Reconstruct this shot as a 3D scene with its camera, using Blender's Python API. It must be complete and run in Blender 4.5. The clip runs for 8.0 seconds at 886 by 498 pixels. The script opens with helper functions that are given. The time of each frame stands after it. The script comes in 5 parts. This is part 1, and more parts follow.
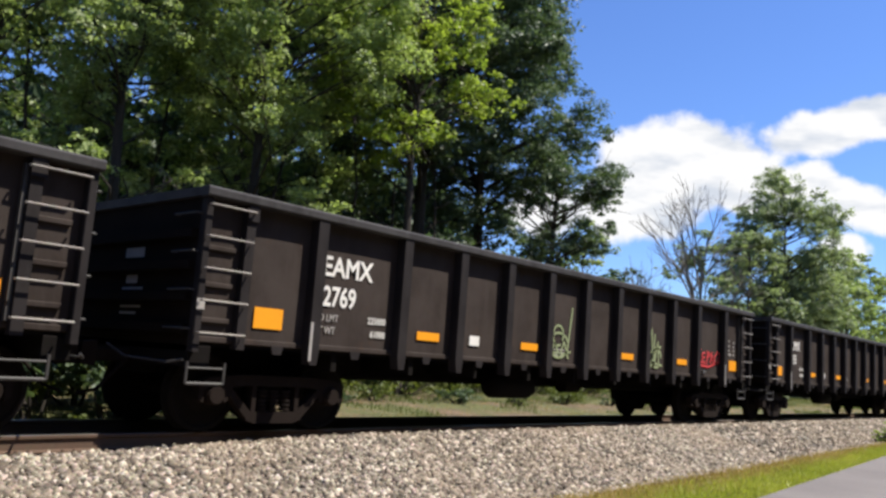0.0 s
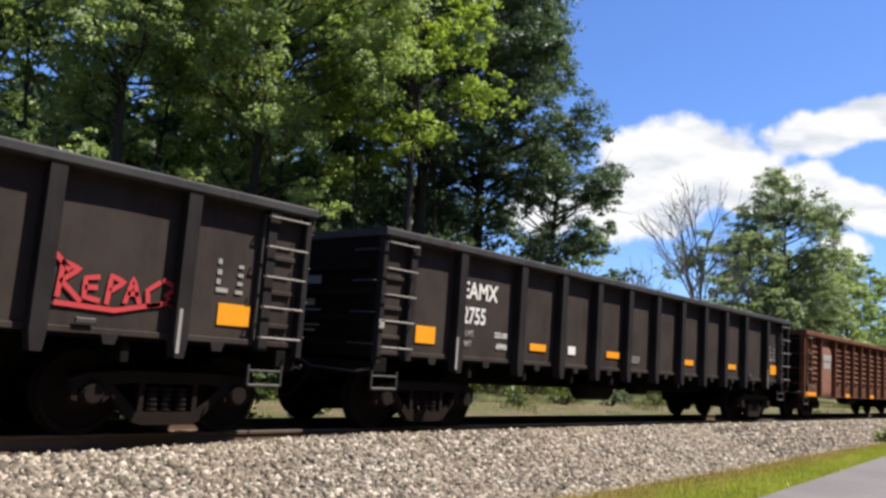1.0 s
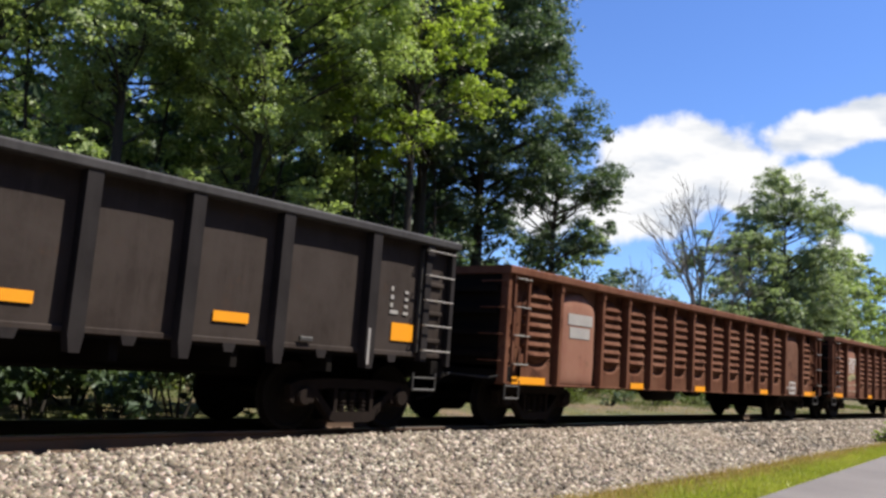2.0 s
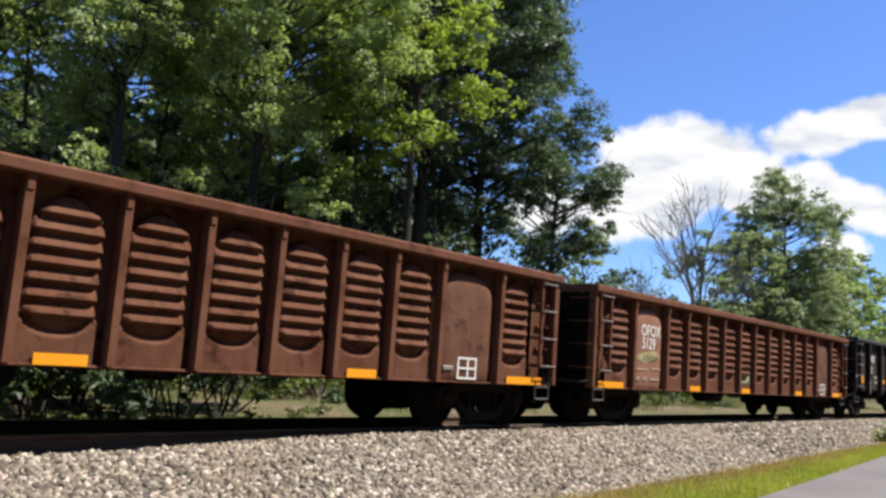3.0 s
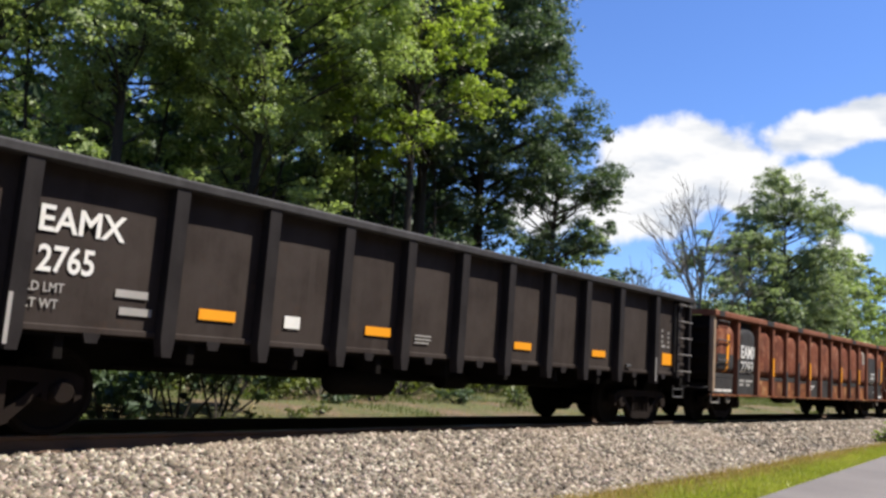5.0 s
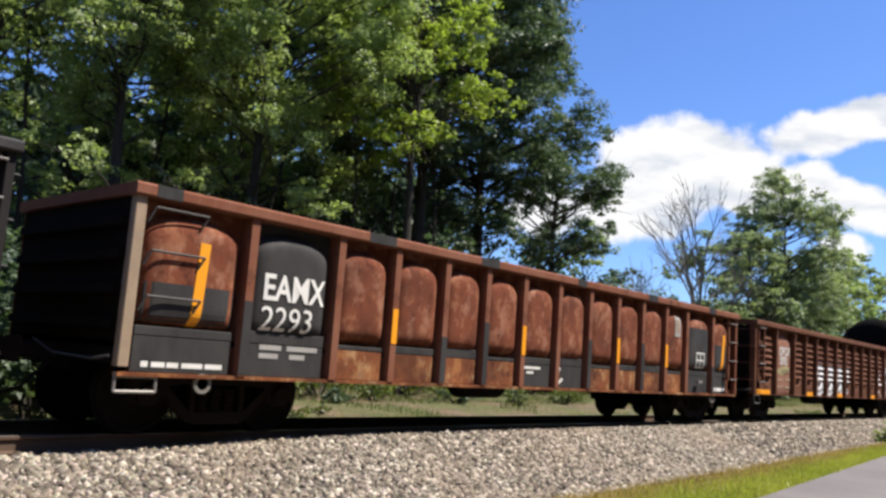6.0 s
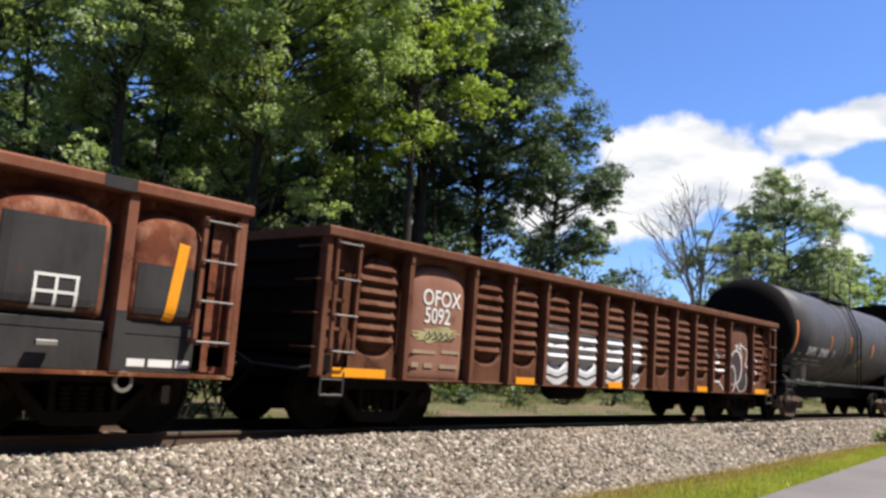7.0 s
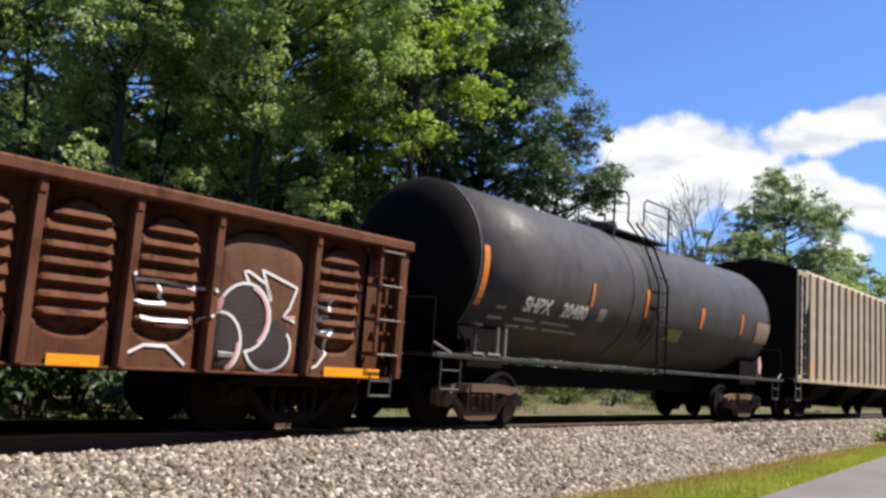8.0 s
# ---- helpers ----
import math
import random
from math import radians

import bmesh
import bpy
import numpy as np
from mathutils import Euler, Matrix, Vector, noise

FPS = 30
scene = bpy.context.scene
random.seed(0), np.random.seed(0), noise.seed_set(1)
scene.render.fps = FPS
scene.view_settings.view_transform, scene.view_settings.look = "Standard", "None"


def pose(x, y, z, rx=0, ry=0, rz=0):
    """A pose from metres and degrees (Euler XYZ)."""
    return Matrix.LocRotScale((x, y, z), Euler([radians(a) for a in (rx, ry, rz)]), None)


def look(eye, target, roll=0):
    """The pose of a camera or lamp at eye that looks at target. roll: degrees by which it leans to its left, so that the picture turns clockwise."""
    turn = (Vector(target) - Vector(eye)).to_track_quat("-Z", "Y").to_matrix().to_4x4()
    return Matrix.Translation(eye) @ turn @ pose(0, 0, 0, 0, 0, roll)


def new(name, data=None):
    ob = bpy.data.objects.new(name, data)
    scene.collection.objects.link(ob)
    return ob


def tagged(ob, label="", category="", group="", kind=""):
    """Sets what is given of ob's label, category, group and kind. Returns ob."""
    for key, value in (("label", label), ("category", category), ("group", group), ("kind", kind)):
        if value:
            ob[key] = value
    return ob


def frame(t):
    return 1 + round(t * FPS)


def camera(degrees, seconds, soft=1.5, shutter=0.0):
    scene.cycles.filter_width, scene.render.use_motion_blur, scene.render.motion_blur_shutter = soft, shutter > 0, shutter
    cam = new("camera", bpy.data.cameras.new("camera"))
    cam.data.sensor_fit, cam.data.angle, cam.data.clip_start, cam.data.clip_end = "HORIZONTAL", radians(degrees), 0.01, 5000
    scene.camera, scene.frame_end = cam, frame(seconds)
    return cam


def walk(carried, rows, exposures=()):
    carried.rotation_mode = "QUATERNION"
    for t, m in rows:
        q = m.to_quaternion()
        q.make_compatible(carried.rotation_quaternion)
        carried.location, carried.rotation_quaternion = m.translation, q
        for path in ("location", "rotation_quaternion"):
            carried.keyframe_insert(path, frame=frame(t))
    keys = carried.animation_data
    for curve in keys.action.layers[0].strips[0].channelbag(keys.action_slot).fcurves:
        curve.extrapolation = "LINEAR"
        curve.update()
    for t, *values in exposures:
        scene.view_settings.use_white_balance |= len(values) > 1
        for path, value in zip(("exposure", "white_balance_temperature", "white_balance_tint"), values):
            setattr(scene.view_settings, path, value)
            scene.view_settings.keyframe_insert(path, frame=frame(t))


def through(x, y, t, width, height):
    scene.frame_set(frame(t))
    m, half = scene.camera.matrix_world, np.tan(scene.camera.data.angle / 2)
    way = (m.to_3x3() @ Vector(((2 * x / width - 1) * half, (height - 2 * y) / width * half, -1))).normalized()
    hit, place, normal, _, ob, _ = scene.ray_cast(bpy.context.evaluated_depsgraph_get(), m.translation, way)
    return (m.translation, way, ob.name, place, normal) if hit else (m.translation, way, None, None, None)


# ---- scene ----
# ---------------- camera: stands still on the path beside the line ----------------
EYE = (0.0, -9.451, 1.06)
AIM = (14.744108, 3.793906, 3.740647)
cam = camera(57.22, 8.0, soft=2.8)
walk(cam, [(0.0, look(EYE, AIM, 4.053)), (8.0, look(EYE, AIM, 4.053))])
SPEED = 14.578  # metres per second, towards -x
scene.view_settings.exposure = 0.95

# ---------------- light ----------------
SUN = Vector((0.85, -1.0, 2.10)).normalized()
sun = new("sun", bpy.data.lights.new("sun", "SUN"))
sun.data.energy, sun.data.angle, sun.data.color = 5.0, radians(0.53), (1.0, 0.95, 0.86)
sun.matrix_world = look(SUN * 100, (0, 0, 0))


def make_world():
    w = bpy.data.worlds.new("sky")
    scene.world = w
    w.use_nodes = True
    nt = w.node_tree
    nt.nodes.clear()
    N, L = nt.nodes.new, nt.links.new
    sky = N("ShaderNodeTexSky")
    sky.sky_type, sky.sun_disc = "NISHITA", False
    sky.sun_elevation = math.asin(SUN.z)
    sky.sun_rotation = math.atan2(SUN.x, SUN.y)
    sky.air_density, sky.dust_density, sky.ozone_density = 1.0, 0.3, 2.5
    co = N("ShaderNodeTexCoord")
    sep = N("ShaderNodeSeparateXYZ")
    L(co.outputs["Generated"], sep.inputs[0])
    # flatten the sky onto a cloud deck
    add = N("ShaderNodeMath")
    add.operation, add.inputs[1].default_value = "ADD", 0.10
    L(sep.outputs["Z"], add.inputs[0])
    div = N("ShaderNodeVectorMath")
    div.operation = "DIVIDE"
    comb = N("ShaderNodeCombineXYZ")
    for k in range(3):
        L(add.outputs[0], comb.inputs[k])
    L(co.outputs["Generated"], div.inputs[0])
    L(comb.outputs[0], div.inputs[1])
    mp = N("ShaderNodeMapping")
    mp.inputs["Location"].default_value = CLOUD_SHIFT
    mp.inputs["Scale"].default_value = (1.7, 1.7, 3.0)
    L(div.outputs[0], mp.inputs[0])
    ns = N("ShaderNodeTexNoise")
    ns.inputs["Scale"].default_value, ns.inputs["Detail"].default_value = 1.0, 9.0
    ns.inputs["Roughness"].default_value, ns.inputs["Distortion"].default_value = 0.58, 0.15
    L(mp.outputs[0], ns.inputs["Vector"])
    # more cloud low down, clear blue high up
    low = N("ShaderNodeMapRange")
    low.interpolation_type = "SMOOTHSTEP"
    low.inputs["From Min"].default_value, low.inputs["From Max"].default_value = 0.285, 0.36
    low.inputs["To Min"].default_value, low.inputs["To Max"].default_value = 0.13, -0.22
    L(sep.outputs["Z"], low.inputs["Value"])
    base = N("ShaderNodeMapRange")
    base.interpolation_type = "SMOOTHSTEP"
    base.inputs["From Min"].default_value, base.inputs["From Max"].default_value = 0.12, 0.21
    base.inputs["To Min"].default_value, base.inputs["To Max"].default_value = -0.20, 0.0
    L(sep.outputs["Z"], base.inputs["Value"])
    s2 = N("ShaderNodeMath")
    s2.operation = "ADD"
    L(ns.outputs["Fac"], s2.inputs[0])
    L(low.outputs[0], s2.inputs[1])
    s3 = N("ShaderNodeMath")
    s3.operation = "ADD"
    L(s2.outputs[0], s3.inputs[0])
    L(base.outputs[0], s3.inputs[1])

    def dot(axis):
        d = N("ShaderNodeVectorMath")
        d.operation, d.inputs[1].default_value = "DOT_PRODUCT", axis
        L(co.outputs["Generated"], d.inputs[0])
        return d.outputs["Value"]

    def maths(kind, a, b):
        n = N("ShaderNodeMath")
        n.operation = kind
        for k, v in enumerate((a, b)):
            if isinstance(v, (int, float)):
                n.inputs[k].default_value = v
            else:
                L(v, n.inputs[k])
        return n.outputs[0]
    # the cloud bank over the far end of the line: ellipses on a sky plane, frayed by noise
    ahead = maths("MAXIMUM", dot(BANK_AXES[0]), 0.05)
    plane = N("ShaderNodeCombineXYZ")
    L(maths("DIVIDE", dot(BANK_AXES[1]), ahead), plane.inputs[0])
    L(maths("DIVIDE", dot(BANK_AXES[2]), ahead), plane.inputs[1])
    fray = N("ShaderNodeTexNoise")
    fray.inputs["Scale"].default_value, fray.inputs["Detail"].default_value, fray.inputs["Roughness"].default_value = 17.0, 8.0, 0.56
    L(plane.outputs[0], fray.inputs["Vector"])
    bank = None
    for u, v, ru, rv, turn in CLOUD_BANK:
        q = N("ShaderNodeMapping")
        q.vector_type = "TEXTURE"
        q.inputs["Location"].default_value, q.inputs["Rotation"].default_value, q.inputs["Scale"].default_value = (u, v, 0), (0, 0, turn), (ru, rv, 1)
        L(plane.outputs[0], q.inputs[0])
        ln = N("ShaderNodeVectorMath")
        ln.operation = "LENGTH"
        L(q.outputs[0], ln.inputs[0])
        one = maths("SUBTRACT", 1.08, ln.outputs["Value"])
        bank = one if bank is None else maths("MAXIMUM", bank, one)
    bank = maths("ADD", maths("MINIMUM", bank, 0.75), maths("MULTIPLY", maths("SUBTRACT", fray.outputs["Fac"], 0.5), 1.35))
    # loose clouds over the rest of the sky
    rest = N("ShaderNodeMapRange")
    rest.inputs["From Min"].default_value, rest.inputs["From Max"].default_value = 0.55, 0.80
    L(ahead, rest.inputs["Value"])
    loose = maths("SUBTRACT", maths("MULTIPLY", maths("SUBTRACT", s3.outputs[0], 0.515), 4.0), maths("MULTIPLY", rest.outputs[0], 6.0))
    cr = N("ShaderNodeMapRange")
    cr.interpolation_type = "SMOOTHSTEP"
    cr.inputs["From Min"].default_value, cr.inputs["From Max"].default_value = 0.0, 0.34
    L(maths("MAXIMUM", bank, loose), cr.inputs["Value"])
    shade = N("ShaderNodeTexNoise")
    shade.inputs["Scale"].default_value, shade.inputs["Detail"].default_value = 1.0, 4.0
    flat = N("ShaderNodeMapping")
    flat.inputs["Scale"].default_value = (9.0, 26.0, 1.0)
    L(plane.outputs[0], flat.inputs[0])
    L(flat.outputs[0], shade.inputs["Vector"])
    cc = N("ShaderNodeValToRGB")
    cc.color_ramp.elements[0].position, cc.color_ramp.elements[0].color = 0.36, (6.6, 7.1, 8.0, 1)
    cc.color_ramp.elements[1].position, cc.color_ramp.elements[1].color = 0.50, (9.6, 9.6, 9.7, 1)
    L(shade.outputs["Fac"], cc.inputs[0])
    tint = N("ShaderNodeMix")
    tint.data_type, tint.blend_type = "RGBA", "MULTIPLY"
    tint.inputs["Factor"].default_value = 1.0
    tint.inputs[7].default_value = SKY_TINT
    L(sky.outputs[0], tint.inputs[6])
    mix = N("ShaderNodeMix")
    mix.data_type = "RGBA"
    L(cr.outputs[0], mix.inputs["Factor"])
    L(tint.outputs[2], mix.inputs[6])
    L(cc.outputs[0], mix.inputs[7])
    bg, out = N("ShaderNodeBackground"), N("ShaderNodeOutputWorld")
    bg.inputs["Strength"].default_value = 0.054
    L(mix.outputs[2], bg.inputs["Color"])
    L(bg.outputs[0], out.inputs[0])


CLOUD_SHIFT = (0.0, 0.0, 0.0)
BANK_AXES = ((0.8956, 0.3618, 0.2588), (0.3746, -0.9272, 0.0), (-0.24, -0.097, 0.9659))
# centre, half axes and turn of each cloud on that plane
CLOUD_BANK = ((-0.055, -0.016, 0.112, 0.058, -0.01), (-0.117, -0.064, 0.088, 0.044, 0.0), (0.015, -0.042, 0.088, 0.036, -0.10),
              (0.125, 0.030, 0.125, 0.027, 0.20), (0.112, -0.054, 0.074, 0.028, -0.45), (0.113, -0.112, 0.030, 0.023, 0.02),
              (-0.429, 0.202, 0.050, 0.024, -0.08), (-0.224, -0.070, 0.050, 0.038, 0.0), (-0.495, 0.167, 0.027, 0.020, -0.07))
SKY_TINT = (0.98, 1.27, 1.88, 1)
make_world()


# ---------------- materials ----------------
def nodes(name):
    m = bpy.data.materials.new(name)
    m.use_nodes = True
    nt = m.node_tree
    return m, nt, nt.nodes["Principled BSDF"], nt.nodes.new, nt.links.new


def noise_node(nt, scale, detail=5, rough=0.6, stretch=None):
    co = nt.nodes.new("ShaderNodeTexCoord")
    n = nt.nodes.new("ShaderNodeTexNoise")
    n.inputs["Scale"].default_value, n.inputs["Detail"].default_value, n.inputs["Roughness"].default_value = scale, detail, rough
    if stretch:
        mp = nt.nodes.new("ShaderNodeMapping")
        mp.inputs["Scale"].default_value = stretch
        nt.links.new(co.outputs["Object"], mp.inputs[0])
        nt.links.new(mp.outputs[0], n.inputs["Vector"])
    else:
        nt.links.new(co.outputs["Object"], n.inputs["Vector"])
    return n


def ramp(nt, src, stops):
    r = nt.nodes.new("ShaderNodeValToRGB")
    el = r.color_ramp.elements
    while len(el) < len(stops):
        el.new(0.5)
    for e, (p, c) in zip(el, stops):
        e.position, e.color = p, (*c, 1)
    nt.links.new(src, r.inputs[0])
    return r


def blend(nt, fac, a, b, kind="MIX"):
    m = nt.nodes.new("ShaderNodeMix")
    m.data_type, m.blend_type = "RGBA", kind
    for s, v in ((0, fac), (6, a), (7, b)):
        if isinstance(v, (int, float)):
            m.inputs[s].default_value = v
        elif isinstance(v, tuple):
            m.inputs[s].default_value = (*v, 1)
        else:
            nt.links.new(v, m.inputs[s])
    return m.outputs[2]


def bump(nt, bsdf, height, strength, dist):
    b = nt.nodes.new("ShaderNodeBump")
    b.inputs["Strength"].default_value, b.inputs["Distance"].default_value = strength, dist
    nt.links.new(height, b.inputs["Height"])
    nt.links.new(b.outputs[0], bsdf.inputs["Normal"])


def paint(name, base, worn, rust, amount=0.5, rough=0.55, blot=0.9, metal=0.0):
    """Weathered paint: cloudy fading, streaks that run down, rust blots."""
    m, nt, b, N, L = nodes(name)
    n1 = noise_node(nt, 1.3, 6, 0.65)
    n2 = noise_node(nt, 3.0, 5, 0.7, (2.6, 2.6, 0.35))
    n3 = noise_node(nt, blot * 3.2, 8, 0.72)
    n4 = noise_node(nt, 60, 4, 0.6)
    c = blend(nt, ramp(nt, n1.outputs["Fac"], [(0.38, (0, 0, 0)), (0.62, (1, 1, 1))]).outputs[0], base, worn)
    c = blend(nt, ramp(nt, n2.outputs["Fac"], [(0.46, (0, 0, 0)), (0.68, (0.85,) * 3)]).outputs[0], c, worn)
    lo = 0.72 - 0.3 * amount
    c = blend(nt, ramp(nt, n3.outputs["Fac"], [(lo, (0, 0, 0)), (lo + 0.1, (1, 1, 1))]).outputs[0], c, rust)
    c = blend(nt, 0.18, c, n4.outputs["Color"], "OVERLAY")
    L(c, b.inputs["Base Color"])
    b.inputs["Metallic"].default_value = metal
    b.inputs["Specular IOR Level"].default_value = 0.11
    r = ramp(nt, n3.outputs["Fac"], [(0.3, (rough - 0.08,) * 3), (0.7, (min(1, rough + 0.2),) * 3)])
    L(r.outputs[0], b.inputs["Roughness"])
    bump(nt, b, n1.outputs["Fac"], 0.25, 0.02)
    return m


def rust_mat(name, dark, red, orange, pale):
    """Peeling paint over rust: ragged patches of four tones, drips and pits."""
    m, nt, b, N, L = nodes(name)
    n1 = noise_node(nt, 3.4, 9, 0.68, (1.0, 1.0, 0.75))
    n2 = noise_node(nt, 4.2, 8, 0.66, (1.1, 1.1, 0.8))
    n3 = noise_node(nt, 1.1, 4, 0.6)
    n4 = noise_node(nt, 45, 5, 0.65)
    c = ramp(nt, n1.outputs["Fac"], [(0.36, dark), (0.44, red), (0.53, red), (0.60, orange)]).outputs[0]
    c = blend(nt, ramp(nt, n2.outputs["Fac"], [(0.52, (0, 0, 0)), (0.66, (0.8,) * 3)]).outputs[0], c, pale)
    c = blend(nt, ramp(nt, n3.outputs["Fac"], [(0.48, (0, 0, 0)), (0.64, (0.7,) * 3)]).outputs[0], c, dark)
    c = blend(nt, 0.30, c, n4.outputs["Color"], "OVERLAY")
    L(c, b.inputs["Base Color"])
    b.inputs["Specular IOR Level"].default_value = 0.12
    b.inputs["Roughness"].default_value = 0.82
    bump(nt, b, n1.outputs["Fac"], 0.35, 0.02)
    return m


def plain(name, col, rough=0.6, metal=0.0, grain=25, var=0.35, spec=0.5):
    m, nt, b, N, L = nodes(name)
    n1, n2 = noise_node(nt, 2.0, 5), noise_node(nt, grain, 5)
    c = blend(nt, ramp(nt, n1.outputs["Fac"], [(0.3, (0, 0, 0)), (0.75, (1, 1, 1))]).outputs[0], tuple(x * (1 - var) for x in col), col)
    c = blend(nt, 0.2, c, n2.outputs["Color"], "OVERLAY")
    L(c, b.inputs["Base Color"])
    b.inputs["Roughness"].default_value, b.inputs["Metallic"].default_value = rough, metal
    b.inputs["Specular IOR Level"].default_value = spec
    bump(nt, b, n2.outputs["Fac"], 0.2, 0.004)
    return m


def island(nt, stops):
    g = nt.nodes.new("ShaderNodeNewGeometry")
    return ramp(nt, g.outputs["Random Per Island"], stops).outputs[0]


def leafy(name, dark, mid, light, through=0.35):
    m, nt, b, N, L = nodes(name)
    c = island(nt, [(0.0, dark), (0.55, mid), (1.0, light)])
    n = noise_node(nt, 0.55, 3)
    c = blend(nt, ramp(nt, n.outputs["Fac"], [(0.35, (0, 0, 0)), (0.65, (0.6,) * 3)]).outputs[0], c, light)
    L(c, b.inputs["Base Color"])
    b.inputs["Roughness"].default_value = 0.48
    b.inputs["Specular IOR Level"].default_value = 0.32
    t = N("ShaderNodeBsdfTranslucent")
    bright = blend(nt, 1.0, c, (1.40, 1.55, 0.85), "MULTIPLY")
    L(bright, t.inputs["Color"])
    mx = N("ShaderNodeMixShader")
    mx.inputs[0].default_value = through
    L(b.outputs[0], mx.inputs[1])
    L(t.outputs[0], mx.inputs[2])
    L(mx.outputs[0], nt.nodes["Material Output"].inputs[0])
    return m


def ground_mat():
    m, nt, b, N, L = nodes("bank soil and grass")
    n1, n2, n3 = noise_node(nt, 0.35, 6), noise_node(nt, 2.2, 8, 0.7), noise_node(nt, 25, 6, 0.7)
    soil = ramp(nt, n2.outputs["Fac"], [(0.3, (0.066, 0.044, 0.025)), (0.55, (0.132, 0.090, 0.051)), (0.75, (0.180, 0.131, 0.080))]).outputs[0]
    grass = ramp(nt, n2.outputs["Fac"], [(0.3, (0.040, 0.046, 0.012)), (0.6, (0.086, 0.088, 0.024)), (0.8, (0.130, 0.110, 0.040))]).outputs[0]
    c = blend(nt, ramp(nt, n1.outputs["Fac"], [(0.42, (0, 0, 0)), (0.56, (1, 1, 1))]).outputs[0], soil, grass)
    c = blend(nt, 0.5, c, n3.outputs["Color"], "OVERLAY")
    L(c, b.inputs["Base Color"])
    b.inputs["Roughness"].default_value = 0.95
    bump(nt, b, n3.outputs["Fac"], 0.6, 0.04)
    return m


def stone_mat():
    m, nt, b, N, L = nodes("limestone ballast")
    c = island(nt, [(0.0, (0.052, 0.040, 0.029)), (0.3, (0.120, 0.096, 0.071)), (0.75, (0.228, 0.187, 0.142)), (1.0, (0.48, 0.41, 0.33))])
    n = noise_node(nt, 30, 5)
    big = noise_node(nt, 0.5, 4)
    c = blend(nt, 0.45, c, n.outputs["Color"], "OVERLAY")
    c = blend(nt, ramp(nt, big.outputs["Fac"], [(0.45, (0, 0, 0)), (0.75, (0.45,) * 3)]).outputs[0], c, (0.20, 0.14, 0.09))
    L(c, b.inputs["Base Color"])
    b.inputs["Roughness"].default_value = 0.9
    bump(nt, b, n.outputs["Fac"], 0.4, 0.01)
    return m


def ballast_bed_mat():
    m, nt, b, N, L = nodes("ballast bed")
    co = N("ShaderNodeTexCoord")
    v = N("ShaderNodeTexVoronoi")
    v.inputs["Scale"].default_value = 22
    L(co.outputs["Object"], v.inputs["Vector"])
    g = ramp(nt, v.outputs["Color"], [(0.1, (0.032, 0.0264, 0.0208)), (0.5, (0.112, 0.0944, 0.0736)), (0.9, (0.2, 0.172, 0.14))])
    c = blend(nt, ramp(nt, v.outputs["Distance"], [(0.25, (0, 0, 0)), (0.6, (1, 1, 1))]).outputs[0], g.outputs[0], (0.05, 0.045, 0.04))
    L(c, b.inputs["Base Color"])
    b.inputs["Roughness"].default_value = 0.95
    inv = N("ShaderNodeMath")
    inv.operation, inv.inputs[0].default_value = "SUBTRACT", 1.0
    L(v.outputs["Distance"], inv.inputs[1])
    bump(nt, b, inv.outputs[0], 1.0, 0.03)
    return m


def asphalt_mat():
    m, nt, b, N, L = nodes("worn asphalt")
    n1, n2 = noise_node(nt, 0.6, 6), noise_node(nt, 90, 4, 0.7)
    c = ramp(nt, n1.outputs["Fac"], [(0.3, (0.112, 0.097, 0.090)), (0.7, (0.148, 0.130, 0.120))]).outputs[0]
    c = blend(nt, 0.5, c, n2.outputs["Color"], "OVERLAY")
    L(c, b.inputs["Base Color"])
    b.inputs["Roughness"].default_value = 0.85
    bump(nt, b, n2.outputs["Fac"], 0.5, 0.006)
    return m


M_BLACK = paint("black car paint", (0.0280, 0.0205, 0.0172), (0.0430, 0.0330, 0.0285), (0.0500, 0.0320, 0.0235), 0.42, 0.70)
M_POST = paint("black post paint", (0.0135, 0.0110, 0.0108), (0.0215, 0.0180, 0.0176), (0.0260, 0.0185, 0.0160), 0.3, 0.66)
M_CHORD = paint("greyed black paint", (0.0300, 0.0272, 0.0272), (0.0520, 0.0485, 0.0480), (0.040, 0.0310, 0.0270), 0.3, 0.55)
M_BROWN = paint("oxide brown paint", (0.078, 0.0270, 0.0135), (0.118, 0.052, 0.0300), (0.040, 0.0155, 0.0092), 0.62, 0.78)
M_BROWN_CHORD = paint("faded oxide rail", (0.098, 0.036, 0.0190), (0.135, 0.058, 0.034), (0.062, 0.025, 0.0150), 0.55, 0.75)
M_LABEL = paint("pink faded oxide", (0.205, 0.088, 0.060), (0.235, 0.118, 0.080), (0.120, 0.064, 0.037), 0.5, 0.7)
M_TANRUST = paint("tan weathered oxide", (0.096, 0.040, 0.0235), (0.130, 0.064, 0.040), (0.052, 0.0215, 0.0135), 0.6, 0.75)
M_RUST = rust_mat("peeling rusted steel", (0.070, 0.022, 0.0125), (0.150, 0.045, 0.0225), (0.225, 0.086, 0.044), (0.30, 0.145, 0.090))
M_RUST_CHORD = paint("rusted rail", (0.152, 0.0528, 0.0288), (0.192, 0.08, 0.048), (0.072, 0.0304, 0.02), 0.5, 0.75)
M_SILL = rust_mat("ochre rusted sill", (0.060, 0.022, 0.0130), (0.165, 0.055, 0.0230), (0.270, 0.110, 0.042), (0.38, 0.225, 0.110))
M_PATCH = paint("grey touch-up paint", (0.0285, 0.0265, 0.0258), (0.0450, 0.0420, 0.0405), (0.08, 0.036, 0.0216), 0.3, 0.6)
